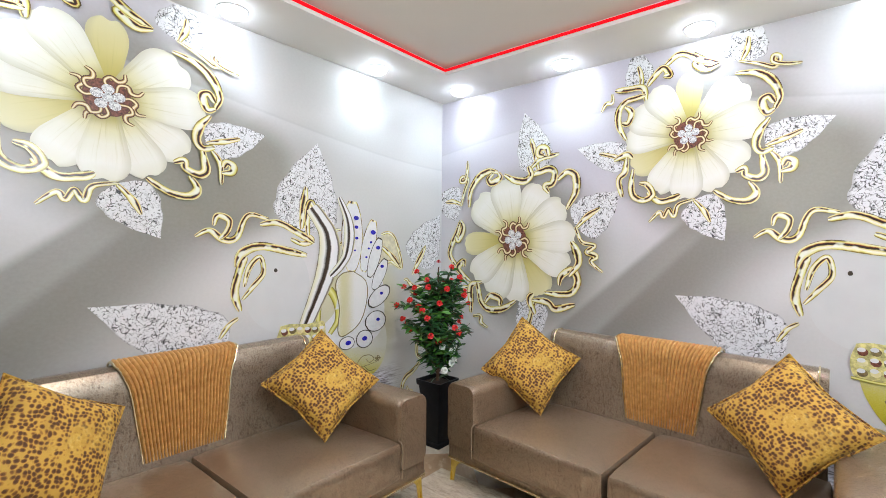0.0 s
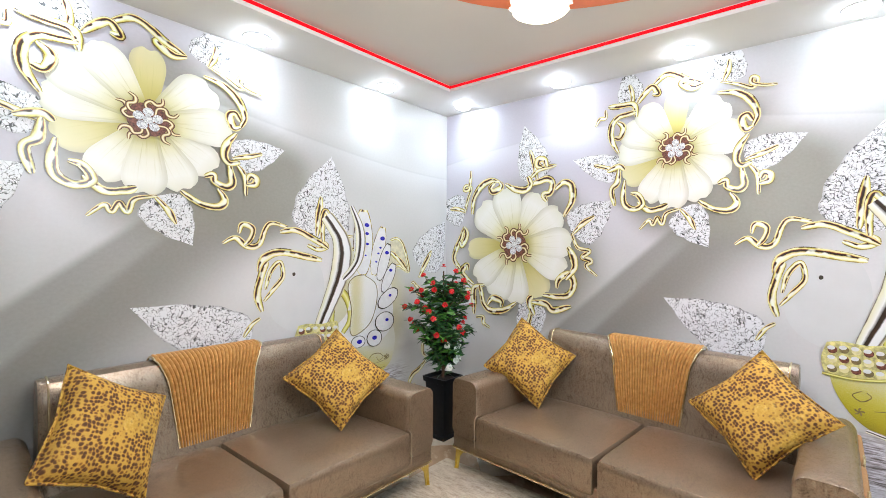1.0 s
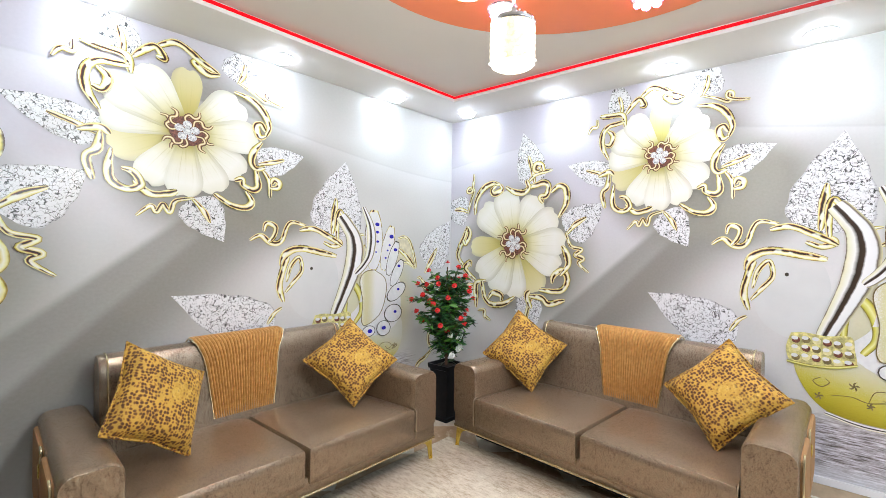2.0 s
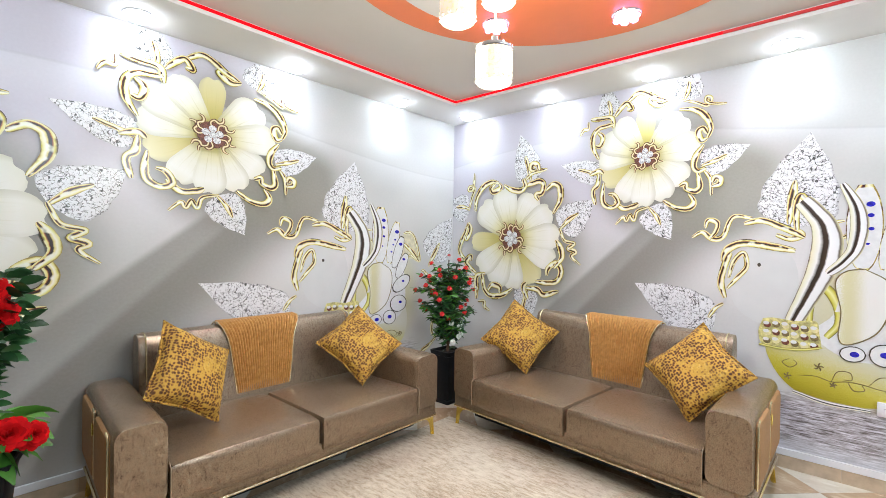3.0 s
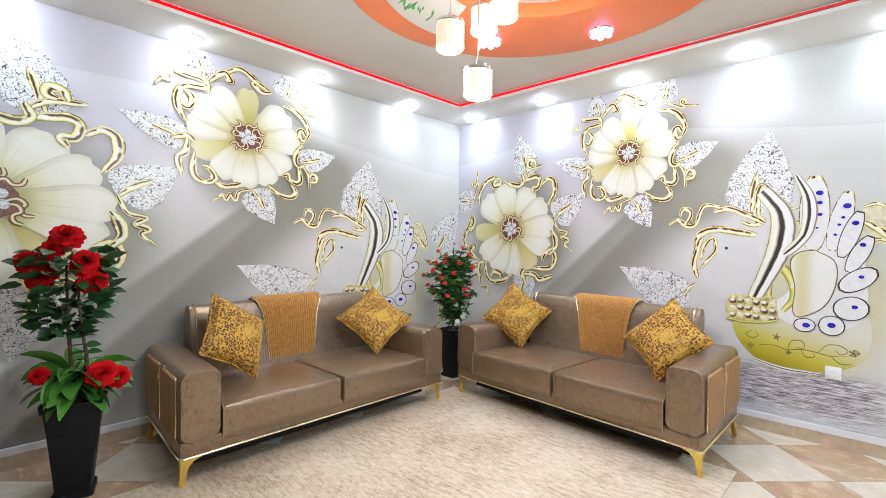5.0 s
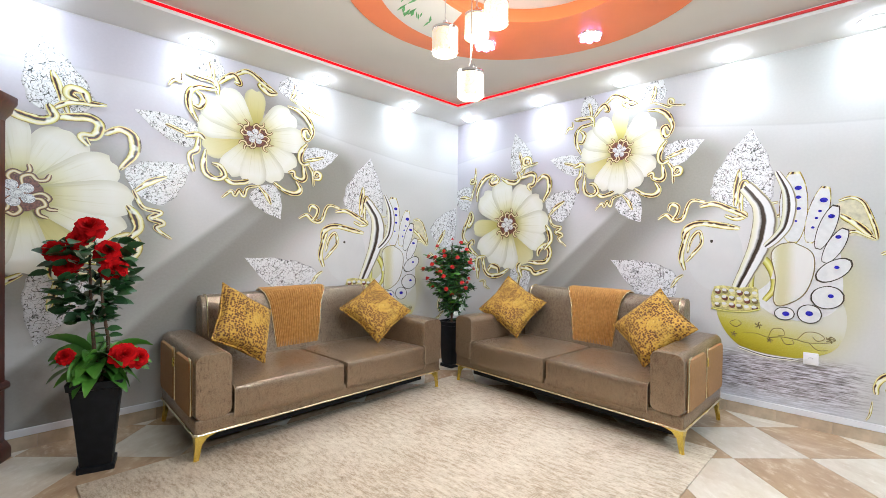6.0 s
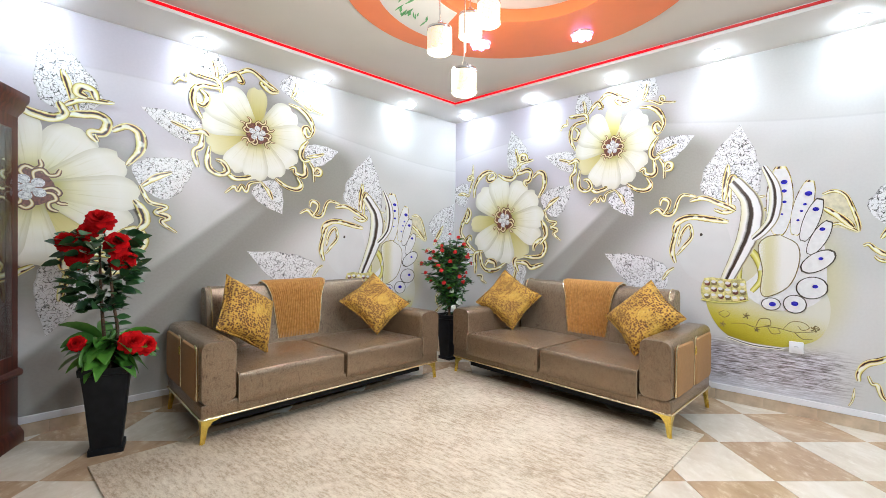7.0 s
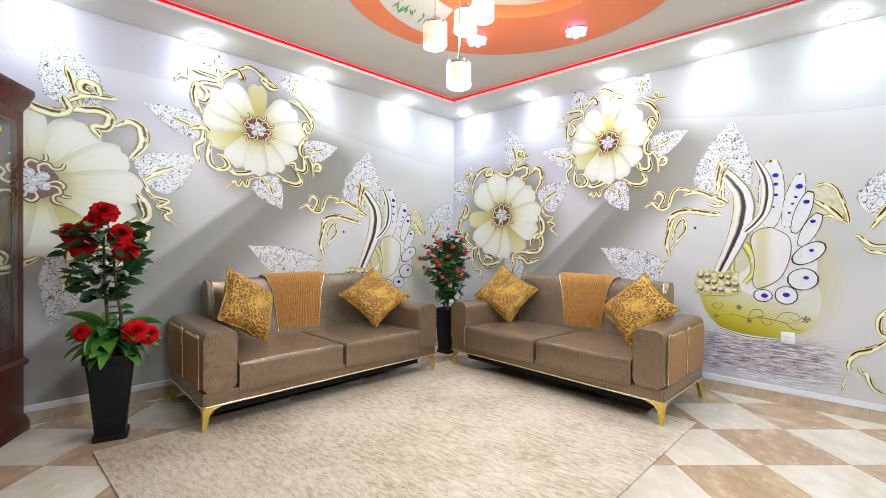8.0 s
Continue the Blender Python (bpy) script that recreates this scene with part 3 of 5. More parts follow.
# ---- cushions ----
def build_pillow(m, label, seed):
    size, n = 0.47, 22
    rnd = random.Random(seed)
    bm = bmesh.new()
    top, bot = {}, {}
    ph = rnd.uniform(0, 6)
    for i in range(n + 1):
        for j in range(n + 1):
            u, v = 2 * i / n - 1, 2 * j / n - 1
            pinch = 1 - 0.07 * ((1 - u * u) * abs(v) ** 3 + (1 - v * v) * abs(u) ** 3) * 1.6
            x, y = u * size / 2 * pinch, v * size / 2 * pinch
            f = max(0, (1 - u ** 4) * (1 - v ** 4)) ** 0.55
            h = 0.085 * f + 0.004 * math.sin(5 * u + ph) * math.sin(4 * v + ph) * f
            edge = i in (0, n) or j in (0, n)
            top[i, j] = bm.verts.new((x, -h, y))
            bot[i, j] = top[i, j] if edge else bm.verts.new((x, h, y))
    for i in range(n):
        for j in range(n):
            bm.faces.new((top[i, j], top[i + 1, j], top[i + 1, j + 1], top[i, j + 1]))
            bm.faces.new((bot[i, j], bot[i, j + 1], bot[i + 1, j + 1], bot[i + 1, j]))
    pl = part("throw_pillow", bm, LEOPARD, None, "", m)
    tagged(pl, label, "pillow", "leopard pillows")
    bm = bmesh.new()
    c = size / 2
    e = [(-c, 0, -c), (0, 0, -c * 0.89), (c, 0, -c), (c * 0.89, 0, 0), (c, 0, c), (0, 0, c * 0.89), (-c, 0, c), (-c * 0.89, 0, 0), (-c, 0, -c)]
    tube(bm, e, 0.006, 6)
    part("seam", bm, LEOPARD, pl)
    return pl


def pillow_pose(x, y, z, yaw, lean, spin):
    return pose(x, y, z, 0, 0, yaw) @ pose(0, 0, 0, -lean, 0, 0) @ pose(0, 0, 0, 0, spin, 0)


PILLOWS = [
    ((0.563, -2.944, 0.744), 116.5, 25, 35, "gold leopard plush pillow leaning on a sofa armrest"),
    ((0.559, -1.726, 0.728), 66, 37, 50, "gold leopard plush pillow standing on its corner"),
    ((1.279, -0.578, 0.736), 34.6, 30, 37, "pale gold leopard plush pillow standing on its corner"),
    ((2.662, -0.687, 0.726), -10.8, 31, 39, "gold leopard plush pillow propped against an armrest"),
]
for i, (p, yaw, lean, spin, lab) in enumerate(PILLOWS):
    build_pillow(pillow_pose(*p, yaw, lean, spin), lab, i)


# ---- plants ----
def square_ring(h, z, turn=0.0, r=0.012):
    out = []
    for sx, sy in ((1, -1), (1, 1), (-1, 1), (-1, -1)):
        for k in range(3):
            a = math.atan2(sy, sx) + radians(-45 + 45 * k)
            out.append((sx * (h - r) + r * math.cos(a), sy * (h - r) + r * math.sin(a), z))
    return out


def build_pot(parent, base, top, height):
    bm = bmesh.new()
    loft(bm, [square_ring(h, z) for h, z in ((base + 0.012, 0.0), (base + 0.012, 0.030), (base, 0.036), (base * 0.35 + top * 0.65, height * 0.66), (top, height - 0.045), (top + 0.012, height - 0.040), (top + 0.016, height), (top + 0.004, height), (top - 0.004, height - 0.035))], False)
    pot = part("pot", bm, BLACK_POT, parent, "tapered square black plastic pot")
    bm = bmesh.new()
    loft(bm, [square_ring(top - 0.002, height - 0.04), square_ring(top - 0.002, height - 0.028), square_ring(top * 0.4, height - 0.018)])
    part("soil", bm, SOIL, parent)
    return pot


def leaf_blade(bm, root, way, length, width, droop, rnd, fold=0.25, seg=6):
    """One leaf: a folded, arching blade with a pointed tip."""
    way = Vector(way).normalized()
    side = way.cross(Vector((0, 0, 1)))
    side = side.normalized() if side.length > 1e-3 else Vector((1, 0, 0))
    roll = rnd.uniform(-1.1, 1.1)
    side = side * math.cos(roll) + side.cross(way).normalized() * math.sin(roll)
    up = side.cross(way).normalized()
    p, d = Vector(root), way.copy()
    rows = []
    for i in range(seg + 1):
        t = i / seg
        w = width * (math.sin(math.pi * min(1, t * 0.94 + 0.03) ** 0.75) ** 0.9) / 2
        rows.append([bm.verts.new(p - side * w + up * w * fold), bm.verts.new(p.copy()), bm.verts.new(p + side * w + up * w * fold)])
        d = (d + Vector((0, 0, -droop / seg))).normalized()
        side = (side - d * side.dot(d)).normalized()
        up = side.cross(d).normalized()
        p = p + d * length / seg
    for r0, r1 in zip(rows, rows[1:]):
        for k in range(2):
            bm.faces.new((r0[k], r0[k + 1], r1[k + 1], r1[k]))


def blossom(bm, at, way, size, rnd, layers=8):
    """A full ruffled bloom of layered petals."""
    way = Vector(way).normalized()
    a = way.orthogonal().normalized()
    b = way.cross(a)
    root = bm.verts.new(at)
    for l in range(layers):
        tilt = radians(100 - 92 * l / (layers - 1))
        n = max(4, 11 - l)
        for k in range(n):
            ang = 2 * math.pi * (k + 0.37 * l) / n + rnd.uniform(-0.12, 0.12)
            out = a * math.cos(ang) + b * math.sin(ang)
            acr = way.cross(out)
            d = out * math.sin(tilt) + way * math.cos(tilt)
            ln = size * (0.54 - 0.30 * l / layers) * rnd.uniform(0.88, 1.1)
            wd = ln * 0.72
            o = Vector(at) + way * size * 0.025 * l
            rows = []
            for i, (t, w) in enumerate(((0, 0.25), (0.4, 0.85), (0.75, 1.0), (1.0, 0.55))):
                c = o + d * ln * t + way * ln * (0.10 * math.sin(t * 3) + rnd.uniform(-0.03, 0.03))
                rows.append([bm.verts.new(c - acr * wd * w * 0.5 + way * 0.06 * ln * w), bm.verts.new(c + d * (0.10 * ln if i == 3 else 0)), bm.verts.new(c + acr * wd * w * 0.5 + way * 0.06 * ln * w)])
            bm.faces.new((root, rows[0][1], rows[0][0]))
            bm.faces.new((root, rows[0][2], rows[0][1]))
            for r0, r1 in zip(rows, rows[1:]):
                for q in range(2):
                    bm.faces.new((r0[q], r0[q + 1], r1[q + 1], r1[q]))


def rose_plant(x, y):
    rnd = random.Random(11)
    pl = thing("potted_rose", pose(x, y, 0, 0, 0, -16), "artificial red rose plant in a tall black square pot", "potted plant")
    build_pot(pl, 0.078, 0.120, 0.530)
    inv = pose(0, 0, 0, 0, 0, 21)
    stems = [[(0, 0, 0.50), (0.01, -0.02, 0.75), (0.0, -0.035, 1.0), (0.01, -0.04, 1.28)], [(0.03, 0.02, 0.50), (0.05, 0.055, 0.72), (0.03, 0.03, 0.92), (0.02, 0.01, 1.15)]]
    for s in stems:
        bm = bmesh.new()
        tube(bm, spline(s, 6), 0.012, 8, 0.5)
        part("stem", bm, STEM, pl)
    # lower skirt of long bright leaves
    bm = bmesh.new()
    for k in range(64):
        a = rnd.uniform(0, 2 * math.pi)
        el = rnd.uniform(0.0, 1.15)
        r = rnd.uniform(0.02, 0.07)
        leaf_blade(bm, (r * math.cos(a), r * math.sin(a), 0.55 + rnd.uniform(0, 0.13)), (math.cos(a), math.sin(a), math.tan(el) * 0.8), rnd.uniform(0.15, 0.26), rnd.uniform(0.075, 0.11), rnd.uniform(0.7, 1.6), rnd)
    part("lower_leaves", bm, LEAF_BRIGHT, pl, "broad bright green leaves over the pot rim")
    # upper bush of small dark leaves along the stems
    bm = bmesh.new()
    for k in range(300):
        z = rnd.uniform(0.86, 1.34)
        spread = 0.03 + 0.16 * math.sin(min(1, (z - 0.80) / 0.42) * math.pi * 0.62)
        a = rnd.uniform(0, 2 * math.pi)
        r = spread * math.sqrt(rnd.random())
        leaf_blade(bm, (r * math.cos(a), -0.035 + r * math.sin(a), z), (math.cos(a), math.sin(a), rnd.uniform(-0.2, 0.7)), rnd.uniform(0.06, 0.105), rnd.uniform(0.045, 0.07), rnd.uniform(0.1, 0.7), rnd, 0.15, 4)
    for z, yy, xx in ((0.78, 0.055, 0.05), (0.82, 0.05, 0.05), (0.87, 0.04, 0.04), (0.74, 0.06, 0.05)):
        for q in (-1, 1):
            leaf_blade(bm, (xx, yy, z), (0.2, q, 0.3), 0.075, 0.04, 0.5, rnd, 0.2, 4)
    part("upper_leaves", bm, LEAF_DARK, pl, "small dark green leaves round the stems")
    # blooms: place across and height as they hang in the bush
    for dy, z, size, out in ((-0.03, 1.40, 0.15, 0.05), (0.055, 1.27, 0.135, 0.10), (0.085, 1.17, 0.13, 0.09), (-0.135, 1.19, 0.125, 0.06), (-0.195, 1.28, 0.105, 0.05), (-0.09, 1.34, 0.10, 0.06), (0.135, 0.68, 0.13, 0.17), (0.205, 0.65, 0.11, 0.13), (-0.14, 0.68, 0.085, 0.07)):
        bm = bmesh.new()
        blossom(bm, (out, dy, z), (1.0, dy * 2.2, 0.35 if z < 1.38 else 0.9), size, rnd)
        part("bloom", bm, PETAL_RED, pl, "full red silk rose")
        bm = bmesh.new()
        tube(bm, spline([(0.01, dy * 0.35, z - 0.09), (out * 0.5, dy * 0.8, z - 0.035), (out, dy, z)], 4), 0.004, 5)
        part("bloom_stalk", bm, LEAF_DARK, pl)
    return pl


rose_plant(0.585, -3.812)


def berry_plant(x, y):
    rnd = random.Random(5)
    pl = thing("potted_berry_shrub", pose(x, y, 0), "artificial shrub with small red blooms in a black pot", "potted plant")
    build_pot(pl, 0.075, 0.105, 0.50)
    bm = bmesh.new()
    tube(bm, spline([(0, 0, 0.47), (0.01, 0.0, 0.75), (-0.01, 0.01, 1.1), (0, 0, 1.36)], 6), 0.013, 8, 0.4)
    part("trunk", bm, STEM, pl)
    twigs, leaves, dark = bmesh.new(), bmesh.new(), bmesh.new()
    tips = []
    for k in range(95):
        z0 = rnd.uniform(0.56, 1.20)
        a = rnd.uniform(0, 2 * math.pi)
        reach = (0.34 - 0.16 * max(0, (z0 - 0.95) / 0.3)) * rnd.uniform(0.5, 1.0) * (0.6 if z0 < 0.74 else 1)
        tip = Vector((reach * math.cos(a), reach * math.sin(a), z0 + rnd.uniform(0.04, 0.18)))
        tip.x, tip.y = max(tip.x, -0.42), min(tip.y, 0.5)
        mid = Vector((tip.x * 0.5, tip.y * 0.5, z0 + 0.05))
        line = spline([(0, 0, z0 - 0.04), mid, tip], 5)
        tube(twigs, line, 0.004, 5, 0.4)
        tips.append(tip)
        for i in range(20):
            p = line[2 + int(rnd.random() * (len(line) - 3))]
            b = rnd.uniform(0, 2 * math.pi)
            leaf_blade(leaves if rnd.random() < 0.3 else dark, p, (math.cos(b), math.sin(b), rnd.uniform(-0.3, 0.8)), rnd.uniform(0.055, 0.10), rnd.uniform(0.018, 0.032), rnd.uniform(0.1, 0.8), rnd, 0.2, 4)
    for k in range(26):
        b = rnd.uniform(0, 2 * math.pi)
        leaf_blade(dark, (0.02 * math.cos(b), 0.02 * math.sin(b), rnd.uniform(0.50, 0.72)), (math.cos(b), math.sin(b), rnd.uniform(0, 0.9)), rnd.uniform(0.07, 0.13), 0.024, 0.8, rnd, 0.2, 4)
    part("twig_work", twigs, STEM, pl)
    part("light_leaves", leaves, LEAF_BRIGHT, pl, "narrow light green leaves")
    part("dark_leaves", dark, LEAF_DARK, pl, "narrow dark green leaves")
    reds = [t for t in tips if t.z > 0.80][:44]
    for t in reds:
        bm = bmesh.new()
        blossom(bm, t, (t.x + 0.2, t.y - 0.2, 0.4), 0.042, rnd, 3)
        bmesh.ops.create_icosphere(bm, subdivisions=1, radius=0.014, matrix=Matrix.Translation(t))
        part("small_bloom", bm, BERRY, pl, "small round red bloom")
    part("top_bloom", (lambda b: (blossom(b, (0, 0, 1.40), (0.1, -0.1, 1), 0.04, rnd, 3), b)[1])(bmesh.new()), BERRY, pl)
    for k in range(6):
        a = rnd.uniform(-2.4, 0.9)
        bm = bmesh.new()
        blossom(bm, (0.13 * math.cos(a), 0.13 * math.sin(a), rnd.uniform(0.58, 0.80)), (math.cos(a), math.sin(a), 0.4), 0.05, rnd, 3)
        part("small_bloom", bm, PETAL_WHITE, pl, "small white bloom")
    return pl


berry_plant(0.51, -0.64)


# ---- display cabinet ----
def build_cabinet():
    cab = thing("display_cabinet", pose(0, 0, 0), "tall polished mahogany display cabinet with glazed chamfered corner", "cabinet")
    def foot(g):
        return [(0.004, -4.19 + g), (0.06 + g * 0.3, -4.19 + g), (0.32 + g, -4.335 + g * 0.5), (0.40 + g, -4.47), (0.40 + g, -5.30 - g), (0.004, -5.30 - g)]
    bm = bmesh.new()
    loft(bm, [[(x, y, z) for x, y in foot(g)[::1]] for g, z in ((0.030, 0.0), (0.030, 0.05), (0.022, 0.065), (0.012, 0.085), (0.0, 0.10))])
    part("plinth", bm, WOOD, cab)
    bm = bmesh.new()
    loft(bm, [[(x, y, z) for x, y in foot(g)] for g, z in ((0.0, 0.10), (0.0, 0.42))])
    part("lower_body", bm, WOOD, cab)
    bm = bmesh.new()
    loft(bm, [[(x, y, z) for x, y in foot(g)] for g, z in ((0.0, 0.42), (0.016, 0.425), (0.026, 0.435), (0.026, 0.450), (0.012, 0.462), (0.0, 0.47))])
    part("waist_moulding", bm, WOOD, cab)
    bm = bmesh.new()
    loft(bm, [[(x, y, z) for x, y in foot(g)] for g, z in ((0.0, 2.06), (0.006, 2.08), (0.034, 2.12), (0.040, 2.15), (0.055, 2.17), (0.055, 2.205), (0.03, 2.22))])
    part("crown", bm, WOOD, cab)
    f = foot(0)
    posts = [((0.004, -4.25), (0.055, -4.19)), ((0.295, -4.375), (0.335, -4.325)), ((0.365, -4.51), (0.402, -4.455)), ((0.365, -4.91), (0.402, -4.86)), ((0.365, -5.30), (0.402, -5.25)), ((0.004, -5.30), (0.05, -5.25))]
    for (x0, y0), (x1, y1) in posts:
        part("post", boxed((x0, y0, 0.47), (x1, y1, 2.06), 0.006), WOOD, cab)
    glass = mat_base("cabinet_glass", 0.03, 0, (0.95, 0.97, 0.96))
    glass.node_tree.nodes["Principled BSDF"].inputs["Transmission Weight"].default_value = 1.0
    def slab(a, b, thick, z0, z1, material, name):
        d = Vector((b[0] - a[0], b[1] - a[1], 0)).normalized()
        nx, ny = -d.y * thick, d.x * thick
        ob = part(name, prism(bmesh.new(), [a, b, (b[0] + nx, b[1] + ny), (a[0] + nx, a[1] + ny)], z0, z1), material, cab, "", None, False)
        ob.visible_shadow = material is not glass
        return ob
    e = 0.05
    def along(a, b, t):
        return (a[0] + (b[0] - a[0]) * t, a[1] + (b[1] - a[1]) * t)
    slab(along(f[1], f[2], 0.22), along(f[1], f[2], 0.82), 0.004, 0.56, 1.98, glass, "pane")
    for t0, t1, z0, z1 in ((0.0, 0.22, 0.47, 2.06), (0.82, 1.0, 0.47, 2.06), (0.22, 0.82, 0.47, 0.56), (0.22, 0.82, 1.98, 2.06)):
        slab(along(f[1], f[2], t1), along(f[1], f[2], t0), 0.02, z0, z1, WOOD, "door_frame")
    slab(f[3], f[2], 0.02, 0.47, 2.06, WOOD, "front_panel")
    part("front_door", boxed((0.375, -5.26, 0.47), (0.398, -4.46, 2.06), 0.004), WOOD, cab)
    part("back_panel", boxed((0.004, -5.26, 0.47), (0.012, -4.22, 2.06)), WOOD, cab)
    for z in (0.95, 1.45):
        part("shelf", boxed((0.012, -5.25, z), (0.29, -4.42, z + 0.012)), WOOD, cab)
    return cab


build_cabinet()
tag = part("paper_tag", boxed((0, 0, 0), (0.004, 0.06, 0.028)), glow("yellow_tag_paper", (0.75, 0.85, 0.04), 0.0), None, "", pose(0.332, -4.352, 1.865, 6, 0, -30))
tagged(tag, "small yellow paper tag stuck on the cabinet", "tag")

# ---- wall socket ----
so = thing("wall_socket", pose(3.564, -0.0045, 0.524), "white square wall socket plate on the printed mural", "socket")
bm = boxed((-0.045, -0.014, -0.045), (0.045, 0.0, 0.045), 0.005, 2)
part("plate", bm, WHITE_PLASTIC, so)
bm = boxed((-0.031, -0.017, -0.031), (0.031, -0.0142, 0.031), 0.002)
insert = part("insert", bm, WHITE_PLASTIC, so)
GREY = plain("grey_mark", (0.45, 0.45, 0.47), 0.5)
part("mark", tube(bmesh.new(), [(0.014 * math.cos(a), -0.0172, 0.010 * math.sin(a)) for a in np.linspace(0.2, 2.9, 10)], 0.0022, 5), GREY, insert)


# ---- printed wall mural ----
def uv_part(name, verts, faces, uvs, material, parent, label=""):
    me = bpy.data.meshes.new(name)
    me.from_pydata(verts, [], faces)
    lay = me.uv_layers.new(name="print")
    for loop in me.loops:
        lay.data[loop.index].uv = uvs[loop.vertex_index]
    me.materials.append(material)
    ob = new(name, me)
    ob.parent = parent
    if label:
        tagged(ob, label)
    return ob


def print_mat(name, rough=0.34):
    n = Nodes(mat_base(name, rough))
    tc = n.add("ShaderNodeTexCoord")
    sep = n.add("ShaderNodeSeparateXYZ")
    n.link(tc.outputs["UV"], sep.inputs[0])
    return n, tc.outputs["UV"], sep.outputs["X"], sep.outputs["Y"]


def stretched(n, vec, sx, sy):
    p = n.add("ShaderNodeMapping")
    p.inputs["Scale"].default_value = (sx, sy, 1)
    n.link(vec, p.inputs["Vector"])
    return p.outputs["Vector"]


def make_paper():
    n, uv, u, z = print_mat("printed_wallpaper", 0.36)
    wave = n.noise(stretched(n, uv, 0.55, 0.9), 1.3, 2, 0.4)
    fine = n.noise(uv, 60, 3)
    base = n.ramp(wave, [(0.30, (0.54, 0.545, 0.52)), (0.5, (0.625, 0.62, 0.60)), (0.68, (0.71, 0.70, 0.69))])
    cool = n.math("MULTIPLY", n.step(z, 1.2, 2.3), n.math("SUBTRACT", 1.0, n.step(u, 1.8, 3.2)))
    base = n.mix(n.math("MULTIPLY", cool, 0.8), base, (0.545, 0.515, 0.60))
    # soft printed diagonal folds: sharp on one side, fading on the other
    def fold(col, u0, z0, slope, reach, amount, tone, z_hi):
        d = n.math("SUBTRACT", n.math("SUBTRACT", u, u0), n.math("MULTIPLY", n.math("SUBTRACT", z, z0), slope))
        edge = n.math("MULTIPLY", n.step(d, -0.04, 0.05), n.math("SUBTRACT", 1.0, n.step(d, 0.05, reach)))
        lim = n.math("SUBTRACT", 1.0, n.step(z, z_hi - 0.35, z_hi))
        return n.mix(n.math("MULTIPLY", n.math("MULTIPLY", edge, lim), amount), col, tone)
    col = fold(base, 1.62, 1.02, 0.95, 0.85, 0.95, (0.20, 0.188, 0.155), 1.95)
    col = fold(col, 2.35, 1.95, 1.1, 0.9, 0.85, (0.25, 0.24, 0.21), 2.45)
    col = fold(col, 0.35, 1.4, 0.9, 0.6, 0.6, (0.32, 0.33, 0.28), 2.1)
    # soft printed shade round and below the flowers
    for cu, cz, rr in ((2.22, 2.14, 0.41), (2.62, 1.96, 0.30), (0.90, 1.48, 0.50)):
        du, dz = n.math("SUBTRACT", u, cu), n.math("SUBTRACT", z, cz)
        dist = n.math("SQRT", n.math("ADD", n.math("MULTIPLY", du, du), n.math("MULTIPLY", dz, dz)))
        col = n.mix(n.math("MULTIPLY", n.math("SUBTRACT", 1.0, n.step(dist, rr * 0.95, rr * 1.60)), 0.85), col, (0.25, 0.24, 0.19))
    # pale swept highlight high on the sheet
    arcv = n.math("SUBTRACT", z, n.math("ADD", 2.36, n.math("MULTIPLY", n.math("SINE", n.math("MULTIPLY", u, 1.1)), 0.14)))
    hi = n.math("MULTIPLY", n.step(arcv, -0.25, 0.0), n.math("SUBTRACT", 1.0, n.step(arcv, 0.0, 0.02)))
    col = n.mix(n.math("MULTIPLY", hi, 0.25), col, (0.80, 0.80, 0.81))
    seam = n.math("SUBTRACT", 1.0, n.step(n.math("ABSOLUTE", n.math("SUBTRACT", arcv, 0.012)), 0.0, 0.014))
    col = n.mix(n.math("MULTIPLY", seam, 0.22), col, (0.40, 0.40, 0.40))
    # soft halo behind the swan
    du, dz = n.math("SUBTRACT", u, 3.5), n.math("SUBTRACT", z, 1.0)
    dist = n.math("SQRT", n.math("ADD", n.math("MULTIPLY", du, du), n.math("MULTIPLY", n.math("MULTIPLY", dz, dz), 0.45)))
    col = n.mix(n.math("MULTIPLY", n.math("SUBTRACT", 1.0, n.step(dist, 0.24, 0.46)), 0.55), col, (0.60, 0.56, 0.20))
    # water below the swan, in long ripples
    rip = n.noise(stretched(n, uv, 1.0, 9.0), 9.0, 7, 0.68)
    water = n.ramp(rip, [(0.38, (0.09, 0.07, 0.06)), (0.46, (0.30, 0.27, 0.28)), (0.54, (0.54, 0.52, 0.57)), (0.64, (0.82, 0.81, 0.86))])
    side = n.math("MULTIPLY", n.step(u, 2.3, 2.7), n.math("SUBTRACT", 1.0, n.step(n.math("ADD", u, n.math("MULTIPLY", rip, 0.35)), 3.85, 4.15)))
    low = n.math("SUBTRACT", 1.0, n.step(z, 0.44, 0.57))
    foam = n.math("SUBTRACT", 1.0, n.step(z, 0.16, 0.26))
    water = n.mix(n.math("MULTIPLY", foam, 0.6), water, (0.72, 0.74, 0.80))
    col = n.mix(n.math("MULTIPLY", side, low), col, water)
    n.colour(n.mix(0.06, col, n.ramp(fine, [(0.3, (0.4, 0.4, 0.4)), (0.7, (0.8, 0.8, 0.8))])))
    n.bump(fine, 0.04, 0.001)
    return n.m


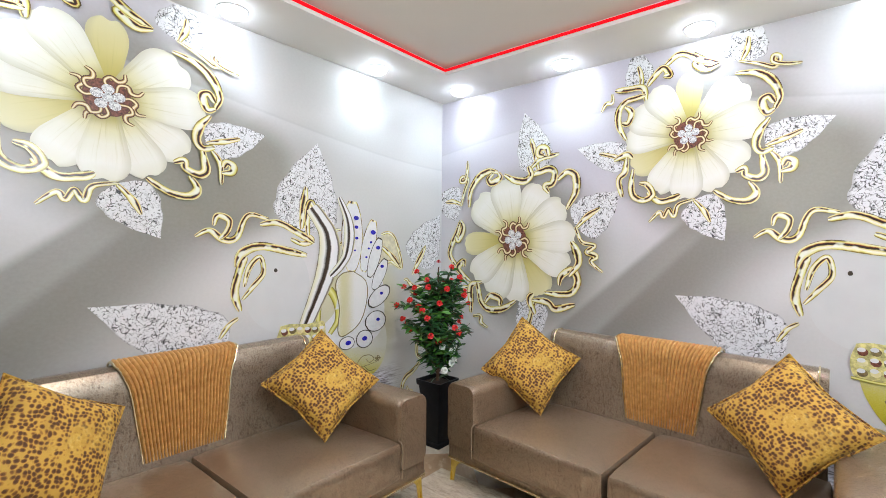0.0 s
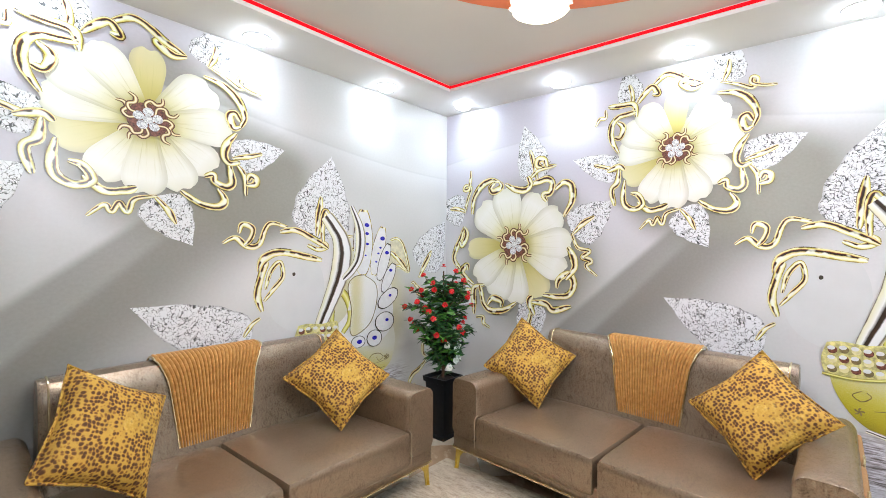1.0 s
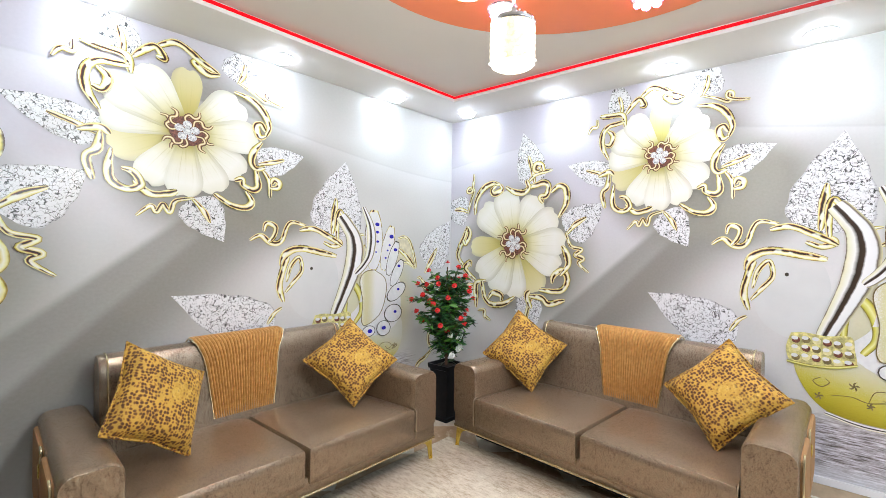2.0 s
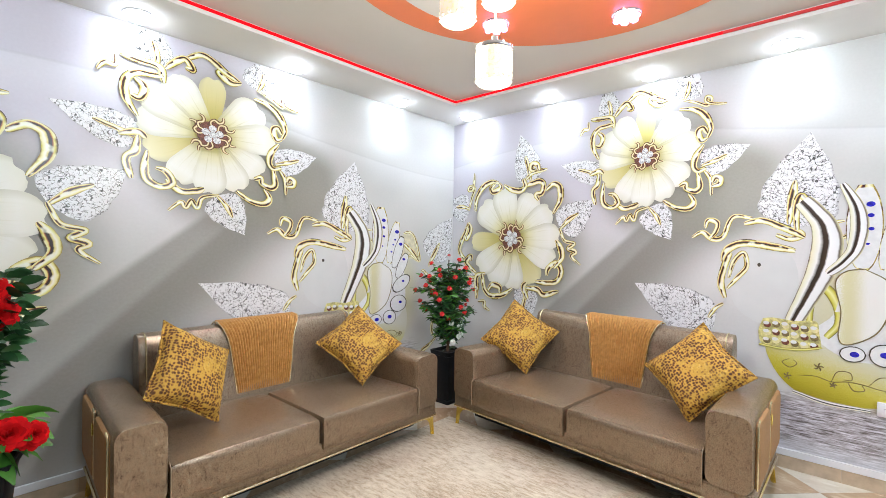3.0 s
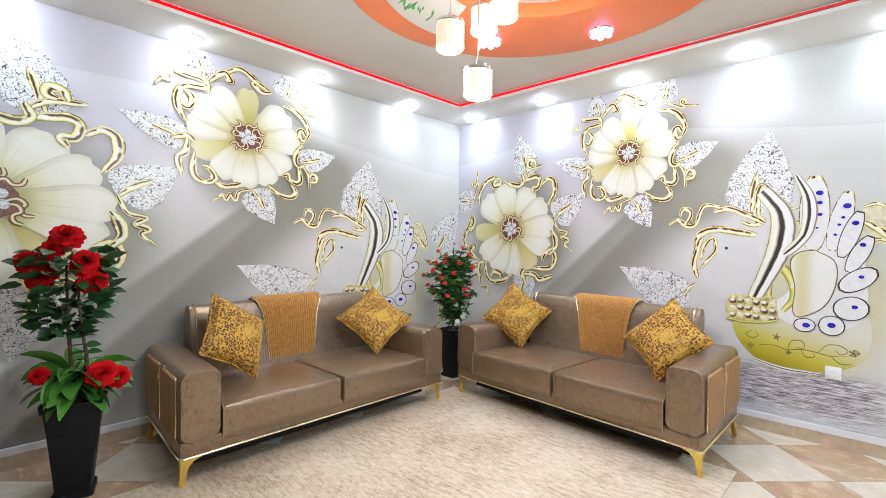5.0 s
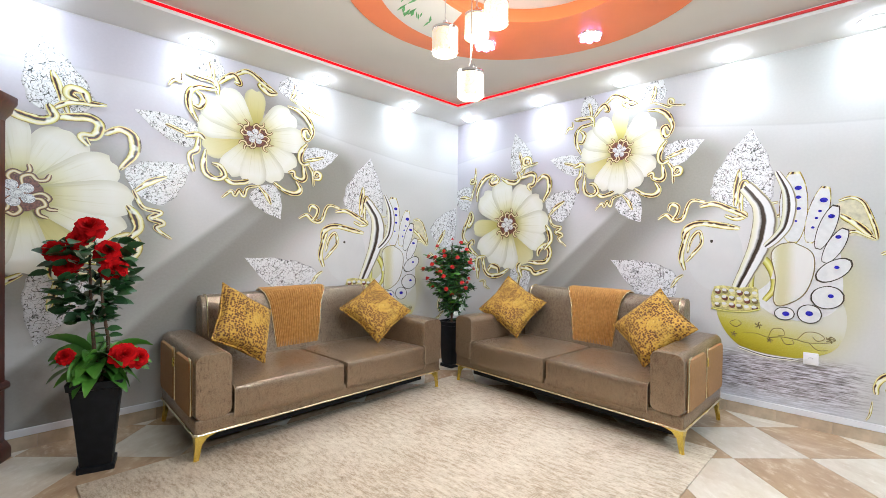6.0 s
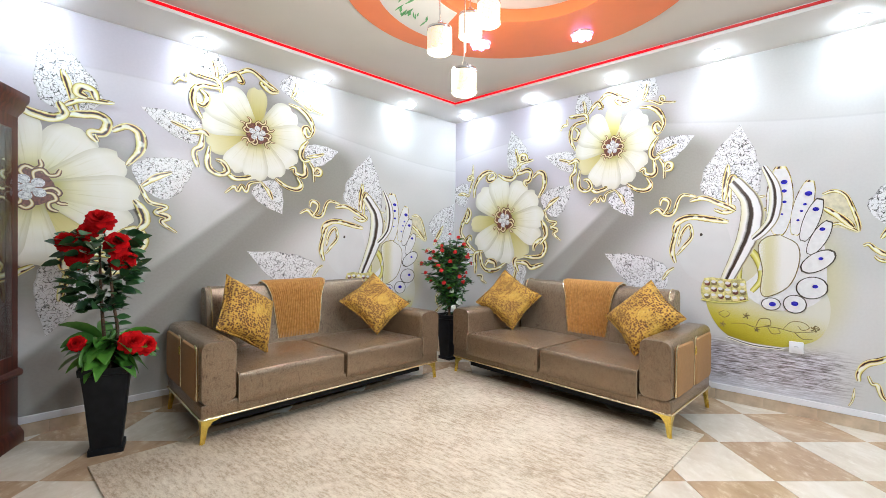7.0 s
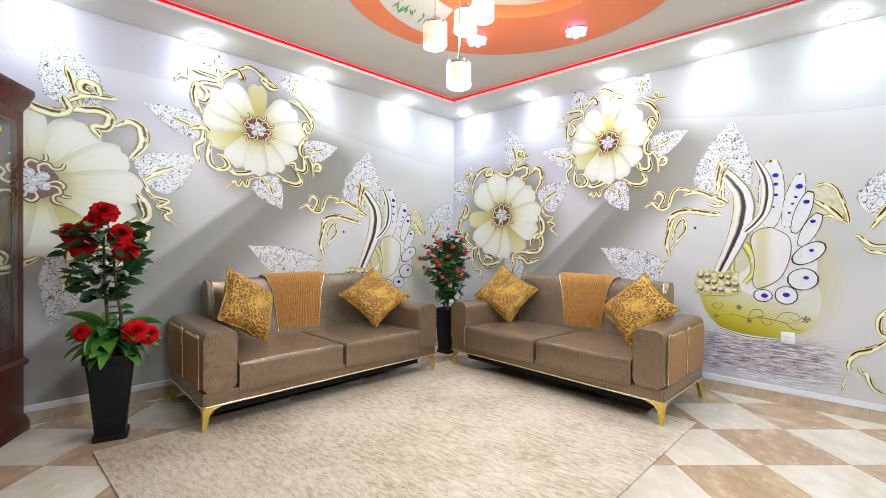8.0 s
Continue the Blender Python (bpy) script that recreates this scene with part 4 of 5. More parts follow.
def make_petal(name, stops):
    n, uv, t, s = print_mat(name)
    streak = n.noise(stretched(n, uv, 1.4, 16.0), 1.0, 4, 0.6)
    col = n.ramp(t, stops)
    soft = n.math("MULTIPLY", n.step(streak, 0.50, 0.72), n.math("SUBTRACT", 1.0, n.step(t, 0.35, 0.95)))
    col = n.mix(n.math("MULTIPLY", soft, 0.55), col, (0.46, 0.42, 0.13))
    shade = n.math("ADD", n.math("MULTIPLY", n.step(s, 0.76, 1.0), 0.42), n.math("MULTIPLY", n.math("SUBTRACT", 1.0, n.step(s, 0.0, 0.16)), 0.16))
    n.colour(n.mix(shade, col, (0.46, 0.44, 0.29)))
    return n.m


def make_ribbon(name, stops, wob=0.3):
    n, uv, t, s = print_mat(name, 0.3)
    w = n.noise(stretched(n, uv, 14.0, 0.6), 1.0, 3, 0.6)
    v = n.math("ADD", s, n.math("MULTIPLY", n.math("SUBTRACT", w, 0.5), wob))
    n.colour(n.ramp(v, stops))
    return n.m


def make_vine():
    """Printed polished gold: cream runs broken by dark brown and russet strokes, yellow at both edges."""
    n, uv, t, s = print_mat("printed_gold_vine", 0.3)
    w = n.noise(stretched(n, uv, 7.0, 0.5), 1.0, 3, 0.6)
    v = n.math("ADD", s, n.math("MULTIPLY", n.math("SUBTRACT", w, 0.5), 0.6))
    light = n.ramp(v, [(0.02, (0.10, 0.05, 0.02)), (0.10, (0.66, 0.59, 0.09)), (0.22, (0.84, 0.82, 0.40)), (0.36, (0.90, 0.90, 0.80)), (0.66, (0.88, 0.87, 0.68)), (0.82, (0.66, 0.58, 0.08)), (0.94, (0.07, 0.03, 0.012))])
    dark = n.ramp(v, [(0.03, (0.34, 0.25, 0.04)), (0.12, (0.82, 0.76, 0.30)), (0.30, (0.90, 0.88, 0.74)), (0.46, (0.74, 0.64, 0.22)), (0.53, (0.035, 0.014, 0.010)), (0.68, (0.022, 0.010, 0.008)), (0.74, (0.34, 0.09, 0.02)), (0.80, (0.80, 0.70, 0.22)), (0.93, (0.84, 0.80, 0.46)), (1.0, (0.12, 0.06, 0.02))])
    k = n.step(n.noise(stretched(n, uv, 9.0, 0.6), 1.0, 2, 0.5), 0.40, 0.47)
    n.colour(n.mix(k, light, dark))
    return n.m


def make_silver():
    n, uv, t, s = print_mat("printed_diamond_leaf")
    obj = n.coord()
    warp = n.add("ShaderNodeTexNoise", Scale=22.0, Detail=3.0)
    n.link(obj, warp.inputs["Vector"])
    off = n.add("ShaderNodeVectorMath")
    off.operation = "MULTIPLY_ADD"
    n.link(warp.outputs["Color"], off.inputs[0])
    off.inputs[1].default_value = (0.05, 0.05, 0.05)
    n.link(obj, off.inputs[2])
    c = n.voronoi(off.outputs[0], 46.0, "DISTANCE_TO_EDGE")
    swirl = n.math("ABSOLUTE", n.math("SINE", n.math("MULTIPLY", n.noise(off.outputs[0], 11.0, 2, 0.5), 34.0)))
    d = n.noise(off.outputs[0], 26.0, 4, 0.7)
    v = n.math("ADD", n.math("MULTIPLY", n.step(c, 0.02, 0.20), 0.38), n.math("MULTIPLY", n.step(swirl, 0.10, 0.60), 0.36))
    v = n.math("ADD", v, n.math("MULTIPLY", n.math("SUBTRACT", d, 0.5), 1.3))
    col = n.ramp(v, [(0.04, (0.05, 0.05, 0.05)), (0.17, (0.25, 0.25, 0.245)), (0.31, (0.53, 0.53, 0.53)), (0.47, (0.80, 0.80, 0.81))])
    edge = n.step(n.math("ABSOLUTE", n.math("SUBTRACT", s, 0.5)), 0.455, 0.49)
    n.colour(n.mix(n.math("MULTIPLY", edge, 0.4), col, (0.16, 0.155, 0.15)))
    return n.m


def make_body():
    n, uv, u, z = print_mat("printed_gold_hull")
    grain = n.noise(uv, 190, 3, 0.85)
    a = n.math("ADD", n.math("SUBTRACT", z, 0.5), n.math("MULTIPLY", n.math("SUBTRACT", u, 2.9), 0.30))
    a = n.math("ADD", a, n.math("MULTIPLY", n.math("SUBTRACT", grain, 0.5), 0.42))
    n.colour(n.ramp(a, [(0.05, (0.20, 0.15, 0.006)), (0.17, (0.42, 0.36, 0.010)), (0.28, (0.56, 0.50, 0.06)), (0.38, (0.62, 0.59, 0.30)), (0.50, (0.68, 0.675, 0.58))]))
    return n.m


def make_oval():
    n, uv, u, z = print_mat("printed_gold_oval")
    grain = n.noise(uv, 130, 3, 0.8)
    a = n.math("ADD", n.math("MULTIPLY", n.math("SUBTRACT", u, 3.30), 3.2), n.math("MULTIPLY", n.math("SUBTRACT", grain, 0.5), 0.7))
    n.colour(n.ramp(a, [(0.04, (0.80, 0.80, 0.78)), (0.18, (0.66, 0.62, 0.34)), (0.32, (0.66, 0.62, 0.38)), (0.52, (0.79, 0.78, 0.74))]))
    return n.m


PAPER = make_paper()
PETAL_PALE = make_petal("printed_cream_petal", [(0.10, (0.22, 0.17, 0.02)), (0.24, (0.48, 0.43, 0.12)), (0.38, (0.72, 0.69, 0.42)), (0.55, (0.80, 0.79, 0.66)), (0.8, (0.83, 0.825, 0.75)), (1.0, (0.76, 0.75, 0.62))])
PETAL_GOLD = make_petal("printed_olive_petal", [(0.05, (0.22, 0.16, 0.02)), (0.3, (0.50, 0.43, 0.10)), (0.6, (0.64, 0.58, 0.24)), (1.0, (0.74, 0.70, 0.42))])
VINE_GOLD = make_vine()
CURL_PRINT = make_ribbon("printed_brown_gold_curl", [(0.0, (0.10, 0.04, 0.015)), (0.18, (0.16, 0.07, 0.03)), (0.30, (0.70, 0.56, 0.24)), (0.50, (0.86, 0.82, 0.62)), (0.68, (0.60, 0.44, 0.14)), (0.80, (0.12, 0.05, 0.02)), (1.0, (0.08, 0.03, 0.015))], 0.2)
NECK_PRINT = make_ribbon("printed_silver_neck", [(0.0, (0.10, 0.07, 0.03)), (0.05, (0.78, 0.76, 0.52)), (0.26, (0.86, 0.85, 0.80)), (0.38, (0.03, 0.018, 0.010)), (0.52, (0.05, 0.028, 0.015)), (0.58, (0.86, 0.86, 0.84)), (0.84, (0.82, 0.82, 0.82)), (0.90, (0.12, 0.09, 0.06)), (1.0, (0.70, 0.66, 0.40))], 0.10)
YELLOW_PRINT = make_ribbon("printed_yellow_loop", [(0.0, (0.20, 0.16, 0.02)), (0.2, (0.62, 0.58, 0.08)), (0.5, (0.82, 0.80, 0.36)), (0.8, (0.60, 0.55, 0.06)), (1.0, (0.16, 0.13, 0.05))], 0.2)
LINE_PRINT = plain("printed_dark_line", (0.055, 0.043, 0.028), 0.35, 0, 0.3, 40)
ENGRAVED = plain("printed_brown_engraving", (0.20, 0.155, 0.06), 0.35, 0, 0.4, 60)
COLLAR_PRINT = plain("printed_gold_collar", (0.62, 0.57, 0.22), 0.35, 0, 0.5, 40)
FEATHER_PRINT = plain("printed_pearl_feather", (0.76, 0.76, 0.75), 0.35, 0, 0.06, 30)
PALE_PRINT = plain("printed_pale_swan", (0.65, 0.655, 0.64), 0.35, 0, 0.03, 6)
PALE_GOLD = plain("printed_pale_gold", (0.66, 0.62, 0.44), 0.35, 0, 0.2, 25)
GOLD_WASH = plain("printed_gold_wash", (0.76, 0.70, 0.36), 0.35, 0, 0.15, 30)
GEM_PRINT = plain("printed_blue_gem", (0.035, 0.03, 0.42), 0.2, 0, 0.6, 90)
DIAMOND_PRINT = plain("printed_white_diamond", (0.70, 0.69, 0.71), 0.3, 0, 0.8, 160)
BROOCH_PRINT = plain("printed_brown_brooch", (0.17, 0.06, 0.035), 0.35, 0, 0.7, 90)
BOARD_TOP = SOFFIT_Z - 0.006
SILVER, BODY_PRINT, OVAL_PRINT = make_silver(), make_body(), make_oval()


class Mural:
    """One printed sheet. place(u, z, layer) gives the point on its wall."""
    def __init__(self, parent, place):
        self.parent, self.place, self.count = parent, place, 0

    def above(self, layer):
        """Each piece lies a hair over the last one of its layer."""
        self.count += 1
        return layer + 0.12 * (self.count % 8) if layer else 0

    def strip(self, name, rows, uvrows, layer, material, parent=None, label="", rise=0.0):
        k = len(rows[0])
        layer = self.above(layer)
        verts = [self.place(p[0], p[1], layer + rise * i / len(rows)) for i, r in enumerate(rows) for p in r]
        uvs = [q for r in uvrows for q in r]
        faces = [(i * k + j, i * k + j + 1, (i + 1) * k + j + 1, (i + 1) * k + j) for i in range(len(rows) - 1) for j in range(k - 1)]
        return uv_part(name, verts, faces, uvs, material, parent or self.parent, label)

    def ribbon(self, name, points, width, layer, material, parent=None, ends=0.25, label="", per=8):
        line = [Vector((p[0], p[1])) for p in spline([(a, b, 0) for a, b in points], per)]
        rows, uvs, run = [], [], 0.0
        for i, p in enumerate(line):
            d = (line[min(i + 1, len(line) - 1)] - line[max(i - 1, 0)]).normalized()
            nrm = Vector((-d.y, d.x))
            run += (p - line[i - 1]).length if i else 0
            t = i / (len(line) - 1)
            w = width * 0.5 * (ends + (1 - ends) * math.sin(math.pi * min(1, max(0, t))) ** 0.5) * (1 + 0.10 * math.sin(9 * t + points[0][0] * 7))
            rows.append([p + nrm * w * s for s in (-1, -0.33, 0.33, 1)])
            uvs.append([(run, (s + 1) / 2) for s in (-1, -0.33, 0.33, 1)])
        return self.strip(name, rows, uvs, layer, material, parent, label, 0.9)

    def blade(self, name, base, tip, width, layer, material, shape, parent=None, n=20, label="", across=6, notch=0.0):
        """A petal, leaf or feather from base to tip; shape(t) gives its half width."""
        a, b = Vector(base), Vector(tip)
        d = b - a
        nrm = Vector((-d.y, d.x)).normalized()
        rows, uvs = [], []
        for i in range(n + 1):
            t = i / n
            w = width * 0.5 * shape(t)
            c = a + d * t
            rows.append([c + nrm * w * (2 * j / across - 1) - d * notch * t ** 5 * (0.5 + 0.5 * math.cos(3.0 * math.pi * j / across + tip[0] * 40)) for j in range(across + 1)])
            uvs.append([(t, j / across) for j in range(across + 1)])
        return self.strip(name, rows, uvs, layer, material, parent, label)

    def fill(self, name, points, layer, material, parent=None, label="", per=6):
        line = spline([(a, b, 0) for a, b in list(points) + [points[0]]], per)[:-1]
        bm = bmesh.new()
        vs = [bm.verts.new((p.x, p.y, 0)) for p in line]
        bmesh.ops.triangulate(bm, faces=[bm.faces.new(vs)])
        bm.verts.index_update()
        layer = self.above(layer)
        verts = [self.place(v.co.x, v.co.y, layer) for v in bm.verts]
        uvs = [(v.co.x, v.co.y) for v in bm.verts]
        faces = [tuple(v.index for v in f.verts) for f in bm.faces]
        bm.free()
        return uv_part(name, verts, faces, uvs, material, parent or self.parent, label)

    def disc(self, name, u, z, r, layer, material, parent=None, squash=1.0):
        verts = [self.place(u, z, layer)] + [self.place(u + r * math.cos(a), z + r * squash * math.sin(a), layer) for a in np.linspace(0, 2 * math.pi, 16, endpoint=False)]
        faces = [(0, 1 + k, 1 + (k + 1) % 16) for k in range(16)]
        return uv_part(name, verts, faces, [(v[0], v[2]) for v in verts], material, parent or self.parent)


def petal_shape(t):
    grow = t ** 0.72
    tip = math.sqrt(max(0.0, 1 - ((t - 0.66) / 0.375) ** 2)) if t > 0.66 else 1.0
    return (0.10 + 0.90 * grow) * tip


def leaf_shape(t):
    heart = math.sqrt(max(0.0, 1 - ((0.24 - t) / 0.24) ** 2)) if t < 0.24 else (1.0 - ((t - 0.24) / 0.76) ** 1.7) * (1 - 0.35 * max(0.0, t - 0.7))
    return heart * (1 + 0.10 * abs(math.sin(11 * t))) if t < 0.9 else heart


def feather_shape(t):
    return math.sin(math.pi * (0.06 + 0.90 * t ** 0.8)) ** 0.55 * (0.72 + 0.38 * t)


def oval_shape(t):
    return math.sqrt(max(0.0, 1 - (2 * t - 1) ** 2))


# a flower of unit radius: petal angle, length, width, olive or cream
PETALS = [(90, 0.98, 0.48, 1), (208, 0.97, 0.60, 1), (-34, 0.94, 0.62, 0), (178, 0.98, 0.58, 0), (152, 1.0, 0.66, 0), (124, 1.0, 0.60, 0), (44, 1.0, 0.72, 0), (8, 1.0, 0.70, 0), (-64, 0.98, 0.58, 0), (-120, 1.0, 0.56, 0), (-92, 1.02, 0.60, 0)]
VINES = [
    [(0.62, 0.83), (0.88, 0.78), (1.07, 0.63), (1.16, 0.4), (1.11, 0.21)],
    [(1.11, 0.21), (1.01, 0.18), (0.95, 0.35), (1.03, 0.41), (1.11, 0.3)],
    [(1.05, 0.1), (0.93, -0.08), (0.89, -0.27), (0.96, -0.38), (1.1, -0.34)],
    [(1.06, -0.38), (1.17, -0.56), (1.19, -0.86)],
    [(1.19, -0.69), (1.31, -0.66), (1.33, -0.56), (1.25, -0.53), (1.21, -0.61)],
    [(0.94, -0.31), (0.98, -0.54), (1.0, -0.69), (0.92, -0.77), (0.77, -0.71), (0.75, -0.6), (0.64, -0.65)],
    [(0.81, -0.8), (0.9, -0.96), (0.82, -1.08), (0.6, -1.07), (0.36, -0.91)],
]
VINES += [
    [(-0.84, -0.46), (-0.87, -0.7), (-0.84, -0.9), (-0.68, -1.0), (-0.53, -0.92), (-0.61, -0.75), (-0.74, -0.71)],
    [(-0.61, -0.87), (-0.43, -1.03), (-0.23, -1.0), (-0.11, -0.94)],
    [(-0.58, -1.37), (-0.42, -1.21), (-0.35, -1.29), (-0.28, -1.16), (-0.2, -1.28), (-0.13, -1.1), (0.1, -1.02)],
    [(-0.96, 0.04), (-1.09, 0.3), (-1.1, 0.55), (-0.99, 0.7), (-0.81, 0.74), (-0.65, 0.76)],
    [(-0.99, 0.63), (-0.88, 0.51), (-0.93, 0.33), (-1.04, 0.34)],
    [(-0.65, 0.66), (-0.7, 0.89), (-0.97, 0.91), (-1.16, 0.93)],
    [(-1.4, 0.6), (-1.32, 0.73), (-1.21, 0.74), (-1.21, 0.89)],
]
VINES += [
    [(-0.63, 0.9), (-0.5, 1.06), (-0.38, 1.15), (-0.28, 1.01), (-0.38, 1.01)],
    [(-0.38, 1.15), (-0.16, 1.31), (0.03, 1.25), (0.17, 1.15), (0.42, 1.03)],
    [(0.17, 1.15), (0.08, 1.1), (0.26, 0.99), (0.42, 1.03)],
    [(0.66, 1.0), (0.92, 0.9), (1.09, 0.82), (1.15, 0.93), (1.09, 0.97), (1.09, 0.88), (1.25, 0.82), (1.41, 0.8)],
    [(-1.17, -0.28), (-0.95, -0.2), (-0.85, -0.27)],
    [(-0.95, -0.25), (-0.98, -0.5), (-1.08, -0.63), (-1.02, -0.93)],
]
SPRIGS = [((0.69, 0.99), (0.85, 1.63), 0.56), ((-0.73, 0.89), (-0.83, 1.59), 0.46), ((1.0, -0.3), (1.78, 0.01), 0.50), ((0.08, -1.03), (0.51, -1.69), 0.58), ((-0.92, -0.3), (-1.86, 0.02), 0.50)]


def flower(mu, u, z, r, turn, sprigs=SPRIGS):
    c, s = math.cos(radians(turn)), math.sin(radians(turn))
    def at(p):
        return (u + r * (p[0] * c - p[1] * s), z + r * (p[0] * s + p[1] * c))
    root = mu.disc("flower", u, z, r * 0.225, 22, BROOCH_PRINT)
    tagged(root, "printed cream flower with jewelled centre")
    for k, (a, ln, w, olive) in enumerate(PETALS):
        t = radians(a)
        mu.blade("petal", at((0, 0)), at((ln * math.cos(t), ln * math.sin(t))), w * r, 7 + k, PETAL_GOLD if olive else PETAL_PALE, petal_shape, root, 22, "", 12, 0.028)
    # jewelled brooch
    for k in range(6):
        t = radians(90 + 72 * k)
        q = 0.105 if k < 5 else 0.0
        gem = at((q * math.cos(t), q * math.sin(t)))
        mu.disc("diamond", *gem, r * 0.058, 27 + 0.3 * k, DIAMOND_PRINT, root)
        mu.disc("facet", gem[0] + r * 0.012, gem[1] + r * 0.012, r * 0.026, 29.5, FEATHER_PRINT, root, 0.7)
    for k in range(8):
        t = 2 * math.pi * k / 8 + 0.3 * math.sin(3 * k)
        pts = [at((q * math.cos(t + b), q * math.sin(t + b))) for q, b in ((0.11, 0.0), (0.20, 0.24), (0.26, 0.0), (0.24, -0.30), (0.30, -0.44), (0.37, -0.34))]
        mu.ribbon("curl", pts, r * 0.058, 25 + k % 2, CURL_PRINT, root, 0.5, "", 4)
    for k, (b, e, w) in enumerate(sprigs):
        lf = mu.blade("leaf", at(b), at(e), w * r, 3, SILVER, leaf_shape, None, 20, "printed diamond-studded leaf")
        mid = ((b[0] * 0.45 + e[0] * 0.55), (b[1] * 0.45 + e[1] * 0.55))
        half = ((b[0] + mid[0]) / 2 + 0.03, (b[1] + mid[1]) / 2)
        mu.ribbon("stalk", [at(b), at(half), at(mid)], r * 0.085, 5, VINE_GOLD, lf, 0.3)
    for k, pts in enumerate(VINES):
        mu.ribbon("vine", [at(p) for p in pts], r * (0.118 if k not in (3, 9, 13, 17) else 0.08), 19 + k % 3, VINE_GOLD, None, 0.35, "printed gold vine")


def swan(mu):
    sw = mu.fill("swan", [(2.93, 0.99), (2.95, 0.78), (3.05, 0.6), (3.21, 0.51), (3.46, 0.51), (3.66, 0.58), (3.74, 0.69), (3.76, 0.85), (3.72, 0.96), (3.62, 0.86), (3.46, 0.82), (3.31, 0.9), (3.2, 0.93), (3.06, 1.01)], 5, BODY_PRINT, None, "printed golden swan with jewelled tail")
    mu.fill("pale_swan", [(2.72, 1.42), (2.86, 1.52), (3.05, 1.50), (3.12, 1.3), (3.05, 1.05), (2.92, 0.98), (2.78, 1.06), (2.72, 1.2)], 2, PALE_PRINT)
    lf = mu.blade("leaf", (3.08, 1.66), (3.17, 2.30), 0.42, 3, SILVER, leaf_shape, None, 22, "printed diamond-studded leaf")
    mu.ribbon("stalk", [(3.06, 1.68), (3.075, 1.84), (3.09, 1.98)], 0.055, 5, VINE_GOLD, lf, 0.3)
    mu.ribbon("loop", [(3.18, 1.02), (3.19, 1.15), (3.25, 1.26), (3.32, 1.16), (3.33, 1.03), (3.27, 0.93)], 0.055, 6, YELLOW_PRINT, sw, 0.6)
    mu.ribbon("neck", [(3.13, 1.84), (3.2, 1.75), (3.25, 1.66), (3.265, 1.53), (3.23, 1.35), (3.16, 1.17), (3.09, 1.0)], 0.15, 9, NECK_PRINT, sw, 0.62, "", 10)
    mu.ribbon("crest", [(3.105, 1.64), (3.10, 1.78), (3.125, 1.875), (3.175, 1.80)], 0.048, 8, VINE_GOLD, sw, 0.5)
    mu.ribbon("tail_edge", [(3.335, 1.94), (3.4, 1.8), (3.42, 1.67), (3.4, 1.52), (3.34, 1.42), (3.27, 1.35)], 0.085, 9, NECK_PRINT, sw, 0.4)
    mu.ribbon("hull_line", [(3.1, 0.54), (3.28, 0.5), (3.49, 0.5)], 0.03, 8, NECK_PRINT, sw, 0.8)
    wing = [(3.33, 1.38), (3.40, 1.50), (3.46, 1.62), (3.56, 1.60), (3.64, 1.52), (3.70, 1.40), (3.73, 1.2), (3.73, 0.98), (3.66, 0.86), (3.50, 0.80), (3.34, 0.82), (3.20, 0.95), (3.30, 1.08), (3.33, 1.22)]
    mu.fill("wing", wing, 6, FEATHER_PRINT, sw)
    # tail feathers: a dark rim under a pearl fill, with printed gems
    for k, (b, e, w) in enumerate((((3.44, 1.385), (3.445, 1.925), 0.185), ((3.54, 1.385), (3.63, 1.80), 0.125), ((3.59, 1.34), (3.69, 1.66), 0.10), ((3.63, 1.24), (3.745, 1.49), 0.10))):
        rim = mu.blade("feather", b, e, w + 0.012, 7 + k * 2, LINE_PRINT if k > 1 else VINE_GOLD, feather_shape, sw)
        bb, ee = Vector(b), Vector(e)
        mu.blade("feather_fill", bb + (ee - bb) * 0.02, bb + (ee - bb) * 0.965, w, 8 + k * 2, FEATHER_PRINT, feather_shape, sw)
    for k, (b, e, w) in enumerate((((3.585, 1.11), (3.78, 1.265), 0.12), ((3.555, 0.96), (3.745, 1.015), 0.155), ((3.475, 0.852), (3.625, 0.86), 0.13), ((3.335, 0.838), (3.465, 0.848), 0.09))):
        mu.blade("feather", b, e, w + 0.012, 15 + k * 2, LINE_PRINT, oval_shape, sw)
        bb, ee = Vector(b), Vector(e)
        mu.blade("feather_fill", bb + (ee - bb) * 0.05, bb + (ee - bb) * 0.95, w, 16 + k * 2, FEATHER_PRINT, oval_shape, sw)
    ov = [(3.45, 1.39), (3.56, 1.31), (3.57, 1.16), (3.51, 0.99), (3.38, 0.9), (3.33, 0.94), (3.34, 1.11), (3.31, 1.29), (3.36, 1.37)]
    mu.fill("breast", ov, 12, OVAL_PRINT, sw)
    mu.ribbon("outline", ov + [ov[0]], 0.007, 13, ENGRAVED, sw, 0.9)
    for u, z, r in ((3.47, 1.80, 0.026), (3.472, 1.73, 0.02), (3.475, 1.645, 0.017), (3.46, 1.55, 0.011), (3.62, 1.70, 0.028), (3.60, 1.62, 0.014), (3.58, 1.57, 0.013), (3.56, 1.50, 0.013), (3.665, 1.58, 0.024), (3.705, 1.43, 0.021), (3.70, 1.21, 0.018), (3.67, 1.0, 0.021), (3.55, 0.86, 0.028), (3.41, 0.843, 0.028)):
        mu.disc("gem", u, z, r * 0.82, 24, GEM_PRINT, sw, 0.78)
